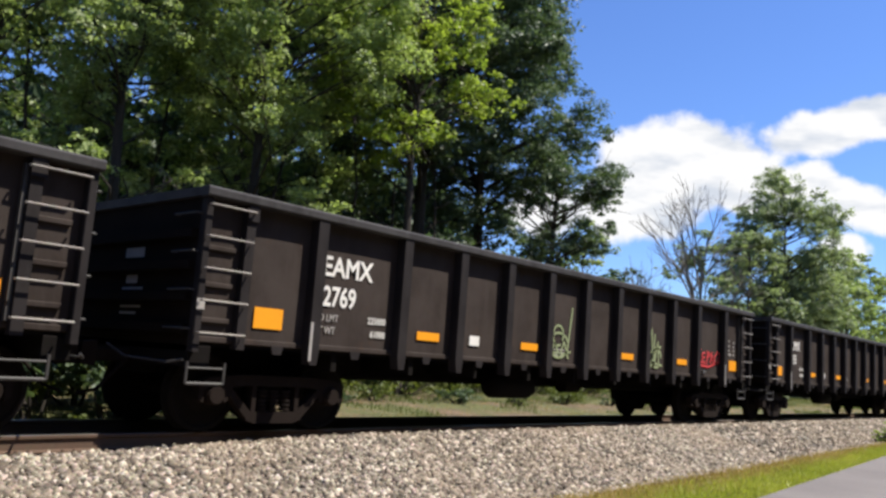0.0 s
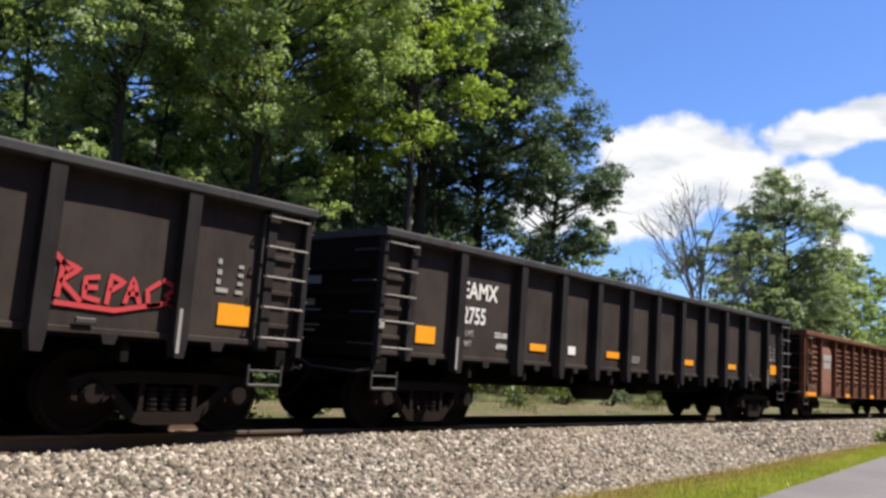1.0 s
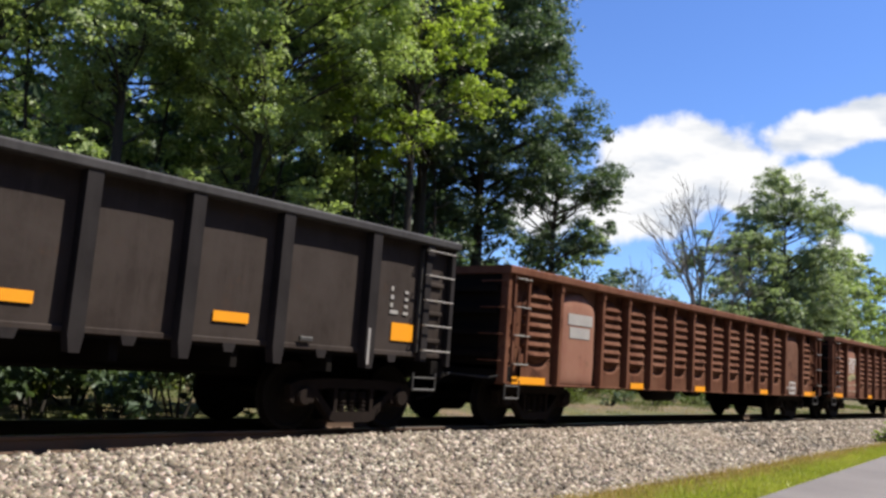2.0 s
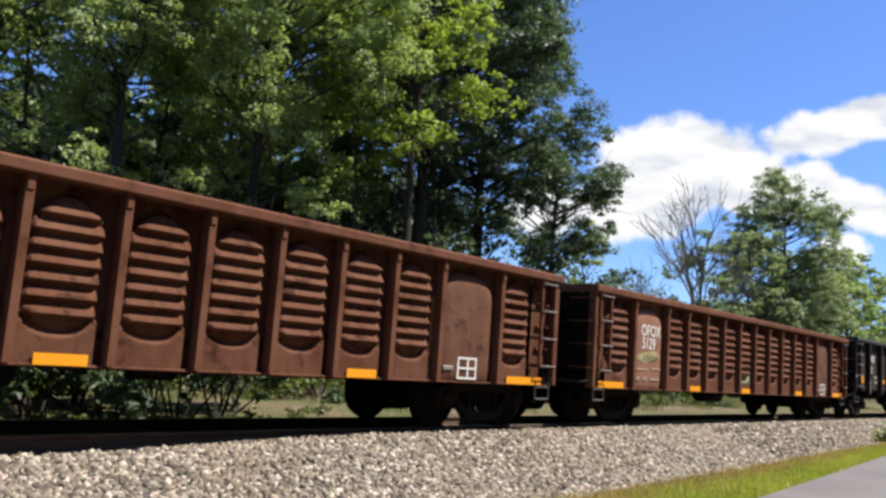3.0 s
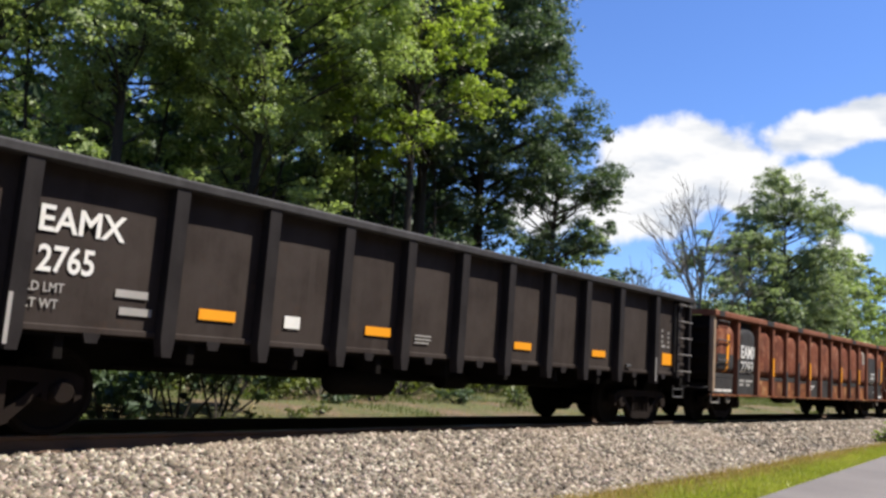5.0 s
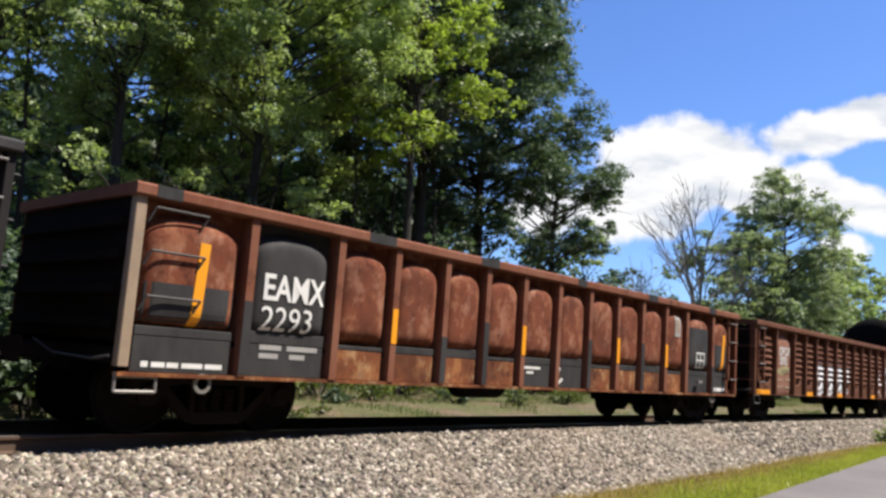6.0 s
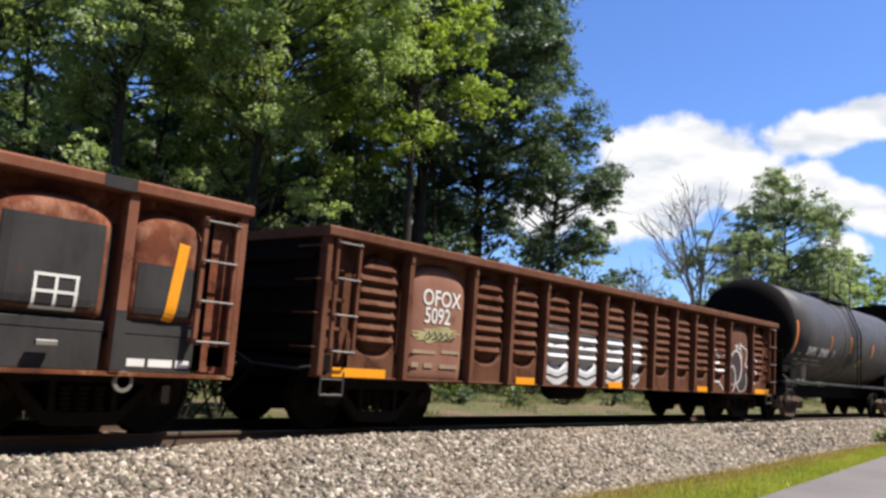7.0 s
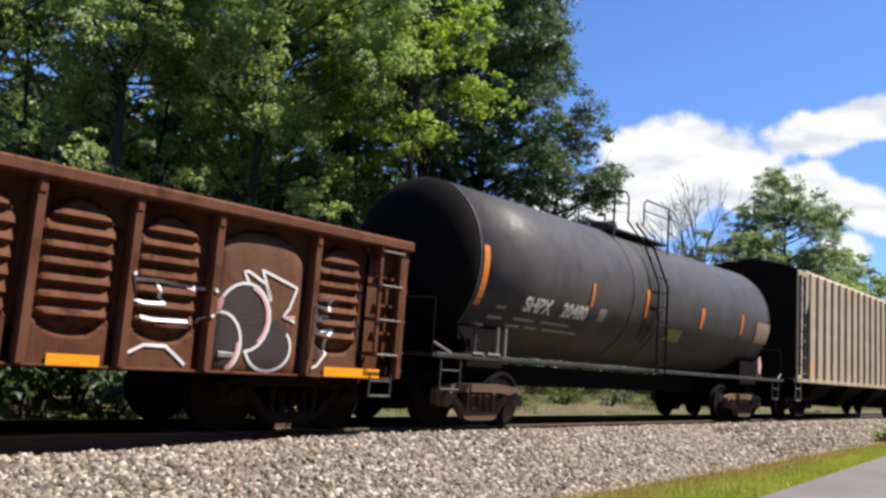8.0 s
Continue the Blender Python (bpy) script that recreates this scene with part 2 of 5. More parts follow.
M_UNDER = plain("grimy underframe", (0.0088, 0.0072, 0.0064), 0.9, spec=0.08)
M_TRUCK = plain("rusty cast steel", (0.0165, 0.0112, 0.0090), 0.9, spec=0.1)
M_TRUCK_TAN = plain("tan dusty cast steel", (0.12, 0.068, 0.0416), 0.85)
M_WHEEL = plain("dark wheel steel", (0.0110, 0.0086, 0.0074), 0.85, 0.0, spec=0.1)
# near-black colour stands in for shade on the unlit car ends
M_END_SHADE = plain("sooty end steel", (0.014, 0.0098, 0.0078), 0.9, spec=0.06)
M_RAILHEAD = plain("polished rail head", (0.55, 0.54, 0.52), 0.28, 0.9)
M_RAIL = plain("rusted rail web", (0.104, 0.06, 0.036), 0.85)
M_TIE = plain("weathered tie timber", (0.16, 0.12, 0.088), 0.9)
M_YELLOW = plain("yellow reflective tape", (0.80, 0.30, 0.004), 0.5, 0, 40, 0.12)
M_WHITE = plain("stencil white", (0.72, 0.69, 0.64), 0.6, 0, 40, 0.18)
M_DIM = plain("dull white stencil", (0.336, 0.312, 0.288), 0.7, 0, 40, 0.3)
M_BAR = plain("galvanised grab iron", (0.25, 0.225, 0.20), 0.5, 0.3)
M_BAR_DARK = plain("worn black grab iron", (0.048, 0.043, 0.039), 0.6, 0.1)
M_TANK = paint("satin black tank", (0.056, 0.0515, 0.0505), (0.078, 0.0725, 0.0715), (0.080, 0.069, 0.062), 0.3, 0.42)
M_SPILL = plain("spill stain", (0.016, 0.0135, 0.012), 0.7)
M_ORANGE = plain("orange reflector", (0.64, 0.192, 0.024), 0.5, 0, 40, 0.2)
M_TAN = plain("tan placard patch", (0.32, 0.224, 0.144), 0.7)
M_GREENISH = plain("olive notice", (0.28, 0.272, 0.08), 0.6)
M_HOPPER = paint("beige hopper paint", (0.330, 0.258, 0.180), (0.400, 0.330, 0.245), (0.22, 0.14, 0.085), 0.3, 0.75)
M_GRAF_G = plain("pale green spray paint", (0.26, 0.30, 0.15), 0.7, 0, 30, 0.3)
M_GRAF_R = plain("red spray paint", (0.496, 0.036, 0.04), 0.6, 0, 30, 0.2)
M_GRAF_W = plain("white spray paint", (0.52, 0.51, 0.515), 0.7, 0, 30, 0.25)
M_GRAF_P = plain("pink spray paint", (0.66, 0.34, 0.35), 0.6, 0, 30, 0.2)
M_GRAF_L = plain("bright white spray line", (0.70, 0.66, 0.66), 0.6, 0, 30, 0.2)
M_GRAF_K = plain("dark spray fill", (0.036, 0.024, 0.0256), 0.6, 0, 30, 0.2)
M_GRAF_Y = plain("yellow green spray paint", (0.36, 0.32, 0.15), 0.6, 0, 30, 0.2)
M_GROUND, M_STONE, M_BED, M_ASPHALT = ground_mat(), stone_mat(), ballast_bed_mat(), asphalt_mat()
M_BARK = plain("grey brown bark", (0.036, 0.028, 0.021), 0.95, 0, 12)
M_BARK_PALE = plain("bleached dead wood", (0.20, 0.175, 0.145), 0.9, 0, 12)
M_LEAF = leafy("oak leaves", (0.066, 0.096, 0.046), (0.196, 0.246, 0.102), (0.375, 0.430, 0.170), 0.44)
# the oaks' own deep green; also stands in for shade under the crowns
M_LEAF_DEEP_SHADE = leafy("deep green leaves", (0.023, 0.042, 0.027), (0.054, 0.083, 0.048), (0.108, 0.144, 0.075))
M_LEAF_LIME = leafy("lime maple leaves", (0.085, 0.130, 0.022), (0.190, 0.250, 0.042), (0.310, 0.360, 0.068), 0.44)
# distance haze is mixed into the colour of these far leaves
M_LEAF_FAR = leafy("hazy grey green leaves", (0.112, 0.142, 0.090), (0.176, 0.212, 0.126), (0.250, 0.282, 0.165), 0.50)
M_WEED = leafy("weed leaves", (0.040, 0.066, 0.014), (0.080, 0.108, 0.022), (0.140, 0.150, 0.040))
M_GRASS = leafy("mown grass", (0.190, 0.220, 0.026), (0.310, 0.340, 0.046), (0.430, 0.430, 0.085), 0.34)
M_DRY = leafy("dry grass", (0.230, 0.150, 0.052), (0.350, 0.240, 0.090), (0.430, 0.320, 0.125), 0.3)


# ---------------- mesh helpers ----------------
class Geo:
    """Gathers vertices and faces of one part."""

    def __init__(self):
        self.v, self.f = [], []

    def add(self, verts, faces):
        o = len(self.v)
        self.v += [tuple(p) for p in verts]
        self.f += [tuple(i + o for i in f) for f in faces]
        return self

    def box(self, x0, x1, y0, y1, z0, z1, c=0.0):
        """A box with its long edges chamfered by c."""
        if c <= 0:
            v = [(x, y, z) for x in (x0, x1) for y in (y0, y1) for z in (z0, z1)]
            return self.add(v, [(0, 1, 3, 2), (4, 6, 7, 5), (0, 4, 5, 1), (2, 3, 7, 6), (0, 2, 6, 4), (1, 5, 7, 3)])
        if x1 - x0 >= z1 - z0:
            return self.prism([(y0 + c, z0), (y1 - c, z0), (y1, z0 + c), (y1, z1 - c), (y1 - c, z1), (y0 + c, z1), (y0, z1 - c), (y0, z0 + c)], x0, x1)
        p = [(x0 + c, y0), (x1 - c, y0), (x1, y0 + c), (x1, y1 - c), (x1 - c, y1), (x0 + c, y1), (x0, y1 - c), (x0, y0 + c)]
        n = 8
        v = [(x, y, z) for z in (z0, z1) for x, y in p]
        f = [(i, (i + 1) % n, n + (i + 1) % n, n + i) for i in range(n)] + [tuple(range(n))[::-1], tuple(range(n, 2 * n))]
        return self.add(v, f)

    def prism(self, prof, x0, x1):
        """A profile of (y, z) drawn out along x."""
        n = len(prof)
        v = [(x, y, z) for x in (x0, x1) for y, z in prof]
        f = [(i, n + i, n + (i + 1) % n, (i + 1) % n) for i in range(n)] + [tuple(range(n)), tuple(range(n, 2 * n))[::-1]]
        return self.add(v, f)

    def plate(self, prof, y0, y1):
        """An outline of (x, z) with a thickness in y."""
        n = len(prof)
        v = [(x, y, z) for y in (y0, y1) for x, z in prof]
        f = [(i, (i + 1) % n, n + (i + 1) % n, n + i) for i in range(n)] + [tuple(range(n))[::-1], tuple(range(n, 2 * n))]
        return self.add(v, f)

    def rod(self, a, b, r, r2=None, n=8):
        a, b = Vector(a), Vector(b)
        d = (b - a).normalized()
        u = d.orthogonal().normalized()
        w = d.cross(u)
        r2 = r if r2 is None else r2
        v = []
        for p, rr in ((a, r), (b, r2)):
            v += [p + (u * math.cos(t) + w * math.sin(t)) * rr for t in (2 * math.pi * k / n for k in range(n))]
        f = [(i, (i + 1) % n, n + (i + 1) % n, n + i) for i in range(n)] + [tuple(range(n))[::-1], tuple(range(n, 2 * n))]
        return self.add(v, f)

    def path(self, pts, r, n=6):
        for a, b in zip(pts, pts[1:]):
            self.rod(a, b, r, n=n)
        return self

    def lathe(self, prof, axis="y", centre=(0, 0, 0), n=28):
        """Turns a profile of (along, radius) round an axis."""
        v, f, k = [], [], len(prof)
        for i in range(n):
            t = 2 * math.pi * i / n
            for a, r in prof:
                p = (r * math.cos(t), a, r * math.sin(t)) if axis == "y" else (a, r * math.cos(t), r * math.sin(t)) if axis == "x" else (r * math.cos(t), r * math.sin(t), a)
                v.append((p[0] + centre[0], p[1] + centre[1], p[2] + centre[2]))
        for i in range(n):
            j = (i + 1) % n
            f += [(i * k + s, i * k + s + 1, j * k + s + 1, j * k + s) for s in range(k - 1)]
        f += [tuple(i * k for i in range(n))[::-1], tuple(i * k + k - 1 for i in range(n))]
        return self.add(v, f)

    def sheet(self, fn, x0, x1, z0, z1, nx, nz):
        """A curved sheet y = fn(x, z)."""
        v = []
        for j in range(nz + 1):
            z = z0 + (z1 - z0) * j / nz
            for i in range(nx + 1):
                x = x0 + (x1 - x0) * i / nx
                v.append((x, fn(x, z), z))
        f = [(j * (nx + 1) + i, j * (nx + 1) + i + 1, (j + 1) * (nx + 1) + i + 1, (j + 1) * (nx + 1) + i) for j in range(nz) for i in range(nx)]
        return self.add(v, f)

    def ribbon(self, pts, width, fn, lift=0.008):
        """A flat painted stroke along points (x, z) that lies on the sheet y = fn(x, z)."""
        fine = []
        for (xa, za), (xb, zb) in zip(pts, pts[1:]):
            n = max(1, int(math.hypot(xb - xa, zb - za) / 0.04))
            fine += [(xa + (xb - xa) * k / n, za + (zb - za) * k / n) for k in range(n)]
        fine.append(pts[-1])
        v = []
        for k, (x, z) in enumerate(fine):
            xa, za = fine[max(0, k - 1)]
            xb, zb = fine[min(len(fine) - 1, k + 1)]
            d = math.hypot(xb - xa, zb - za) or 1
            nx, nz = -(zb - za) / d * width / 2, (xb - xa) / d * width / 2
            for s in (-1, 1):
                v.append((x + s * nx, fn(x + s * nx, z + s * nz) - lift, z + s * nz))
        return self.add(v, [(2 * k, 2 * k + 1, 2 * k + 3, 2 * k + 2) for k in range(len(fine) - 1)])


def mesh_of(name, geo, material, smooth=False):
    me = bpy.data.meshes.new(name)
    me.from_pydata(geo.v, [], geo.f)
    bm = bmesh.new()
    bm.from_mesh(me)
    bmesh.ops.recalc_face_normals(bm, faces=bm.faces)
    bm.to_mesh(me)
    bm.free()
    me.materials.append(material)
    if smooth:
        me.polygons.foreach_set("use_smooth", [True] * len(me.polygons))
    return me


def part(name, geo, material, parent, label="", smooth=False):
    me = geo if isinstance(geo, bpy.types.Mesh) else mesh_of(name, geo, material, smooth)
    ob = new(name, me)
    ob.parent = parent
    if label:
        ob["label"] = label
    return ob


def thing(name, m, label, category, group="", kind=""):
    ob = new(name)
    ob.matrix_basis = m
    return tagged(ob, label, category, group, kind)


def letters(text, size, x, z, y, material, parent, name="lettering", bold=0.012, spacing=1.0, wide=1.0, surf=None):
    """Writing on the side that faces -y, with its lower left corner at x, z."""
    cu = bpy.data.curves.new(name, "FONT")
    cu.body, cu.size, cu.offset, cu.extrude, cu.space_character = text, size, bold * size, 0.0015, spacing
    cu.resolution_u = 3
    tmp = bpy.data.objects.new(name, cu)
    scene.collection.objects.link(tmp)
    dg = bpy.context.evaluated_depsgraph_get()
    me = bpy.data.meshes.new_from_object(tmp.evaluated_get(dg))
    bpy.data.objects.remove(tmp)
    bpy.data.curves.remove(cu)
    me.transform(Matrix(((wide, 0, 0, x), (0, 0, -1, y), (0, 1, 0, z), (0, 0, 0, 1))))
    if surf:
        for vert in me.vertices:
            vert.co.y += surf(vert.co.x, vert.co.z) - y - 0.010
    me.materials.clear()
    me.materials.append(material)
    ob = new(name, me)
    ob.parent = parent
    return ob


def arc(cx, cz, rx, rz, a0, a1, n=14):
    return [(cx + rx * math.cos(radians(a0 + (a1 - a0) * k / n)), cz + rz * math.sin(radians(a0 + (a1 - a0) * k / n))) for k in range(n + 1)]


# ---------------- ground, track, path ----------------
def toe_y(x):
    return -3.75 + 0.051 * max(0.0, min(x, 45.0) - 9.0) if x < 60 else -1.75


def path_y(x):
    return -5.17 + 0.089 * (min(x, 34.0) - 11.5)


def crest_z(x):
    pts = ((-60, -0.19), (3.0, -0.19), (4.4, -0.17), (6.4, -0.105), (8.0, -0.07), (400, -0.07))
    for (xa, za), (xb, zb) in zip(pts, pts[1:]):
        if x <= xb:
            return za + (zb - za) * max(0.0, (x - xa) / (xb - xa))
    return -0.07


def bank_z(x, y):
    """Height of the open ground."""
    if y < 2.2:
        return -0.56
    k = min(1.0, (y - 2.2) / 5.0)
    far = max(0.0, y - 9.0) * 0.055
    return -0.56 + 0.25 * k + far + 0.05 * noise.noise(Vector((x * 0.3, y * 0.3, 2.0)))


def build_ground():
    xs = [-300, -150, -80, -40] + [-20 + 2.0 * k for k in range(66)] + [125, 150, 200, 300, 500, 900]
    ys = [-600, -200, -80, -40, -20, -12, -8, -6, -4, -2, 0, 2.2] + [3 + k for k in range(30)] + [36, 45, 60, 90, 150, 300, 700]
    g = Geo()
    n = len(xs)
    g.v = [(x, y, bank_z(x, min(y, 40)) if y > 0 else -0.56) for y in ys for x in xs]
    g.f = [(j * n + i, j * n + i + 1, (j + 1) * n + i + 1, (j + 1) * n + i) for j in range(len(ys) - 1) for i in range(n - 1)]
    ob = new("ground", mesh_of("ground", g, M_GROUND, True))
    tagged(ob, "sandy soil and rough grass along the railway bank", "ground", kind="structure")
    # ballast bed: inside the rails, shoulder, slope
    g = Geo()
    xs = [-60, -30, -10] + [-4 + 0.5 * k for k in range(90)] + [45, 60, 90, 140, 220, 400]
    n = 8
    for x in xs:
        c = crest_z(x)
        t = toe_y(x)
        w = 0.02 * noise.noise(Vector((x * 1.3, 0, 0)))
        g.v += [(x, t, -0.55), (x, t * 0.55 - 0.75, -0.33 + c * 0.35 + w), (x, -1.55, c - 0.01 + w), (x, -0.98, c - 0.012), (x, -0.80, -0.20), (x, 0.80, -0.20), (x, 1.6, -0.22), (x, 3.1, -0.55)]
    g.f = [(i * n + k, (i + 1) * n + k, (i + 1) * n + k + 1, i * n + k + 1) for i in range(len(xs) - 1) for k in range(n - 1)]
    ob = new("ballast_bed", mesh_of("ballast_bed", g, M_BED))
    tagged(ob, "bed of crushed grey stone under the railway track", "ballast", kind="structure")
    # path
    g = Geo()
    xs = [-60, -20] + [float(k) for k in range(0, 60, 2)] + [80, 140, 300]
    for x in xs:
        e = path_y(max(x, -5.0))
        g.v += [(x, e, -0.56), (x, e - 0.03, -0.515), (x, e - 2.4, -0.49), (x, e - 5.2, -0.515), (x, e - 5.23, -0.56)]
    g.f = [(i * 5 + k, (i + 1) * 5 + k, (i + 1) * 5 + k + 1, i * 5 + k + 1) for i in range(len(xs) - 1) for k in range(4)]
    ob = new("pavement", mesh_of("pavement", g, M_ASPHALT))
    tagged(ob, "worn grey asphalt path beside the railway line", "path", kind="structure")


def build_rails():
    prof = [(-0.07, -0.178), (0.07, -0.178), (0.07, -0.166), (0.012, -0.148), (0.009, -0.05), (0.034, -0.036), (0.036, -0.008), (0.028, -0.003),
            (-0.028, -0.003), (-0.036, -0.008), (-0.034, -0.036), (-0.009, -0.05), (-0.012, -0.148), (-0.07, -0.166)]
    track = thing("railway_track", pose(0, 0, 0), "steel railway track on timber ties in stone ballast", "railway track", kind="structure")
    for y in (-0.752, 0.752):
        rail = part("rail", Geo().prism([(a + y, b) for a, b in prof], -60, 400), M_RAIL, track, "rusty brown steel rail with a polished head")
        part("rail_head", Geo().prism([(y - 0.029, -0.003), (y + 0.029, -0.003), (y + 0.024, 0.0), (y - 0.024, 0.0)], -60, 400), M_RAILHEAD, rail, "polished running surface")
    g = Geo().box(-0.115, 0.115, -1.30, 1.30, -0.36, -0.182, 0.012)
    tie = mesh_of("tie", g, M_TIE)
    gp = Geo()
    for y in (-0.752, 0.752):
        gp.box(-0.10, 0.10, y - 0.18, y + 0.18, -0.182, -0.172)
        for sx in (-0.06, 0.06):
            for sy in (-0.10, 0.10):
                gp.box(sx - 0.012, sx + 0.012, y + sy - 0.012, y + sy + 0.012, -0.172, -0.145)
    platem = mesh_of("tie_plate", gp, M_RAIL)
    for k in range(150):
        t = part("tie", tie, None, track)
        t.location = (-8 + 0.5 * k + 0.03 * math.sin(k * 2.3), 0.03 * math.sin(k * 1.7), 0)
        part("tie_plate", platem, None, t, "rusty tie plate with spikes")


def scatter(name, pts, scale, material, label, category, shape="stone", seed=1):
    """One object of many small loose pieces at pts."""
    rng = np.random.default_rng(seed)
    n = len(pts)
    if shape == "stone":
        base = np.array([(1, 0, 0), (0, 1, 0), (-1, 0, 0), (0, -1, 0), (0, 0, 1), (0, 0, -1), (0.6, 0.6, 0.55), (-0.6, 0.5, 0.6)], float)
        tri = np.array([(0, 6, 4), (0, 1, 6), (6, 1, 4), (1, 7, 4), (1, 2, 7), (7, 2, 4), (2, 3, 4), (3, 0, 4), (1, 0, 5), (2, 1, 5), (3, 2, 5), (0, 3, 5)])
        V = base[None] * (1 + 0.35 * (rng.random((n, 8, 3)) - 0.5))
        V *= (rng.uniform(0.6, 1.25, (n, 1, 3)))
        q = rng.normal(size=(n, 4))
        q /= np.linalg.norm(q, axis=1)[:, None]
        a, b, c, d = q.T
        R = np.stack([1 - 2 * (c * c + d * d), 2 * (b * c - a * d), 2 * (b * d + a * c), 2 * (b * c + a * d), 1 - 2 * (b * b + d * d), 2 * (c * d - a * b), 2 * (b * d - a * c), 2 * (c * d + a * b), 1 - 2 * (b * b + c * c)], 1).reshape(n, 3, 3)
        V = np.einsum("nij,nkj->nki", R, V) * scale[:, None, None] + pts[:, None]
    else:  # blades
        tri = np.array([(0, 1, 2)])
        ang = rng.uniform(0, 6.283, n)
        w = scale * 0.10
        dx, dy = np.cos(ang) * w, np.sin(ang) * w
        lean = rng.normal(size=(n, 2)) * 0.35 * scale[:, None]
        V = np.zeros((n, 3, 3))
        V[:, 0] = pts - np.stack([dx, dy, 0 * dx], 1)
        V[:, 1] = pts + np.stack([dx, dy, 0 * dx], 1)
        V[:, 2] = pts + np.concatenate([lean, scale[:, None]], 1)
    k = V.shape[1]
    F = (tri[None] + (np.arange(n) * k)[:, None, None]).reshape(-1, 3)
    ob = new(name, tri_mesh(name, V.reshape(-1, 3), F, material))
    return tagged(ob, label, category, kind="stuff")


def tri_mesh(name, V, F, material):
    me = bpy.data.meshes.new(name)
    me.vertices.add(len(V))
    me.vertices.foreach_set("co", V.astype(np.float32).ravel())
    me.loops.add(len(F) * 3)
    me.loops.foreach_set("vertex_index", F.astype(np.int32).ravel())
    me.polygons.add(len(F))
    me.polygons.foreach_set("loop_start", np.arange(0, len(F) * 3, 3, dtype=np.int32))
    me.update(calc_edges=True)
    me.materials.append(material)
    return me


def slope_z(x, y):
    t, c = toe_y(x), crest_z(x)
    w = 0.02 * noise.noise(Vector((x * 1.3, 0, 0)))
    ym, zm = t * 0.55 - 0.75, -0.33 + c * 0.35 + w
    if y < ym:
        return -0.55 + (zm + 0.55) * max(0.0, (y - t) / (ym - t))
    if y < -1.55:
        return zm + (c - 0.01 + w - zm) * (y - ym) / (-1.55 - ym)
    return c - 0.01


def build_gravel():
    rng = np.random.default_rng(4)
    P, S = [], []
    for x0, x1, n, lo, hi in ((1.5, 9, 17000, 0.020, 0.056), (9, 18, 13000, 0.026, 0.060), (18, 48, 12000, 0.034, 0.068)):
        for _ in range(n):
            x = rng.uniform(x0, x1)
            y = rng.uniform(toe_y(x) - 0.12, -0.95)
            P.append((x, y, slope_z(x, y) + rng.uniform(-0.004, 0.012)))
            S.append(rng.uniform(lo, hi))
    scatter("ballast_stones", np.array(P), np.array(S), M_STONE, "loose crushed grey limestone ballast on the track shoulder", "gravel", seed=5)
    P, S = [], []
    for _ in range(5000):
        x = rng.uniform(2, 45)
        y = rng.uniform(0.9, 4.2) if rng.random() < 0.7 else rng.uniform(-0.6, 0.6)
        z = -0.2 if y < 1.6 else max(-0.55, -0.22 - (y - 1.6) * 0.22)
        P.append((x, y, z))
        S.append(rng.uniform(0.025, 0.05))
    scatter("far_ballast_stones", np.array(P), np.array(S), M_STONE, "loose ballast stones between and beyond the rails", "gravel", seed=6)


def build_grass():
    rng = np.random.default_rng(8)
    G, GS, D, DS = [], [], [], []
    for k in range(90000):
        x = 7.0 + 50 * rng.random() ** 1.7
        a, b = path_y(x), toe_y(x)
        u = rng.random()
        y = a + (b - a) * u + rng.normal() * 0.05
        z = -0.555
        if u > 0.62 + 0.16 * rng.normal() + 0.25 * noise.noise(Vector((x * 0.5, y * 0.7, 3.0))):
            D.append((x, y, z))
            DS.append(rng.uniform(0.03, 0.09))
        else:
            G.append((x, y, z))
            GS.append(rng.uniform(0.03, 0.085))
    scatter("verge_grass", np.array(G), np.array(GS), M_GRASS, "bright green mown grass between path and ballast", "grass", "blade", 9)
    scatter("dry_verge_grass", np.array(D), np.array(DS), M_DRY, "yellowed dry grass along the ballast edge", "grass", "blade", 10)
    B, BS, E, ES = [], [], [], []
    for k in range(60000):
        x = rng.uniform(6, 70)
        y = rng.uniform(3.6, 14)
        p = noise.noise(Vector((x * 0.35, y * 0.5, 7.0)))
        if p > 0.02 + 0.5 * (7.5 - y) / 4:
            B.append((x, y, bank_z(x, y) - 0.01))
            BS.append(rng.uniform(0.05, 0.17))
        elif rng.random() < 0.35:
            E.append((x, y, bank_z(x, y) - 0.01))
            ES.append(rng.uniform(0.04, 0.11))
    scatter("bank_grass", np.array(B), np.array(BS), M_WEED, "rough green grass and weeds on the far bank", "grass", "blade", 11)
    scatter("dry_bank_grass", np.array(E), np.array(ES), M_DRY, "sparse dry grass on the sandy far bank", "grass", "blade", 12)


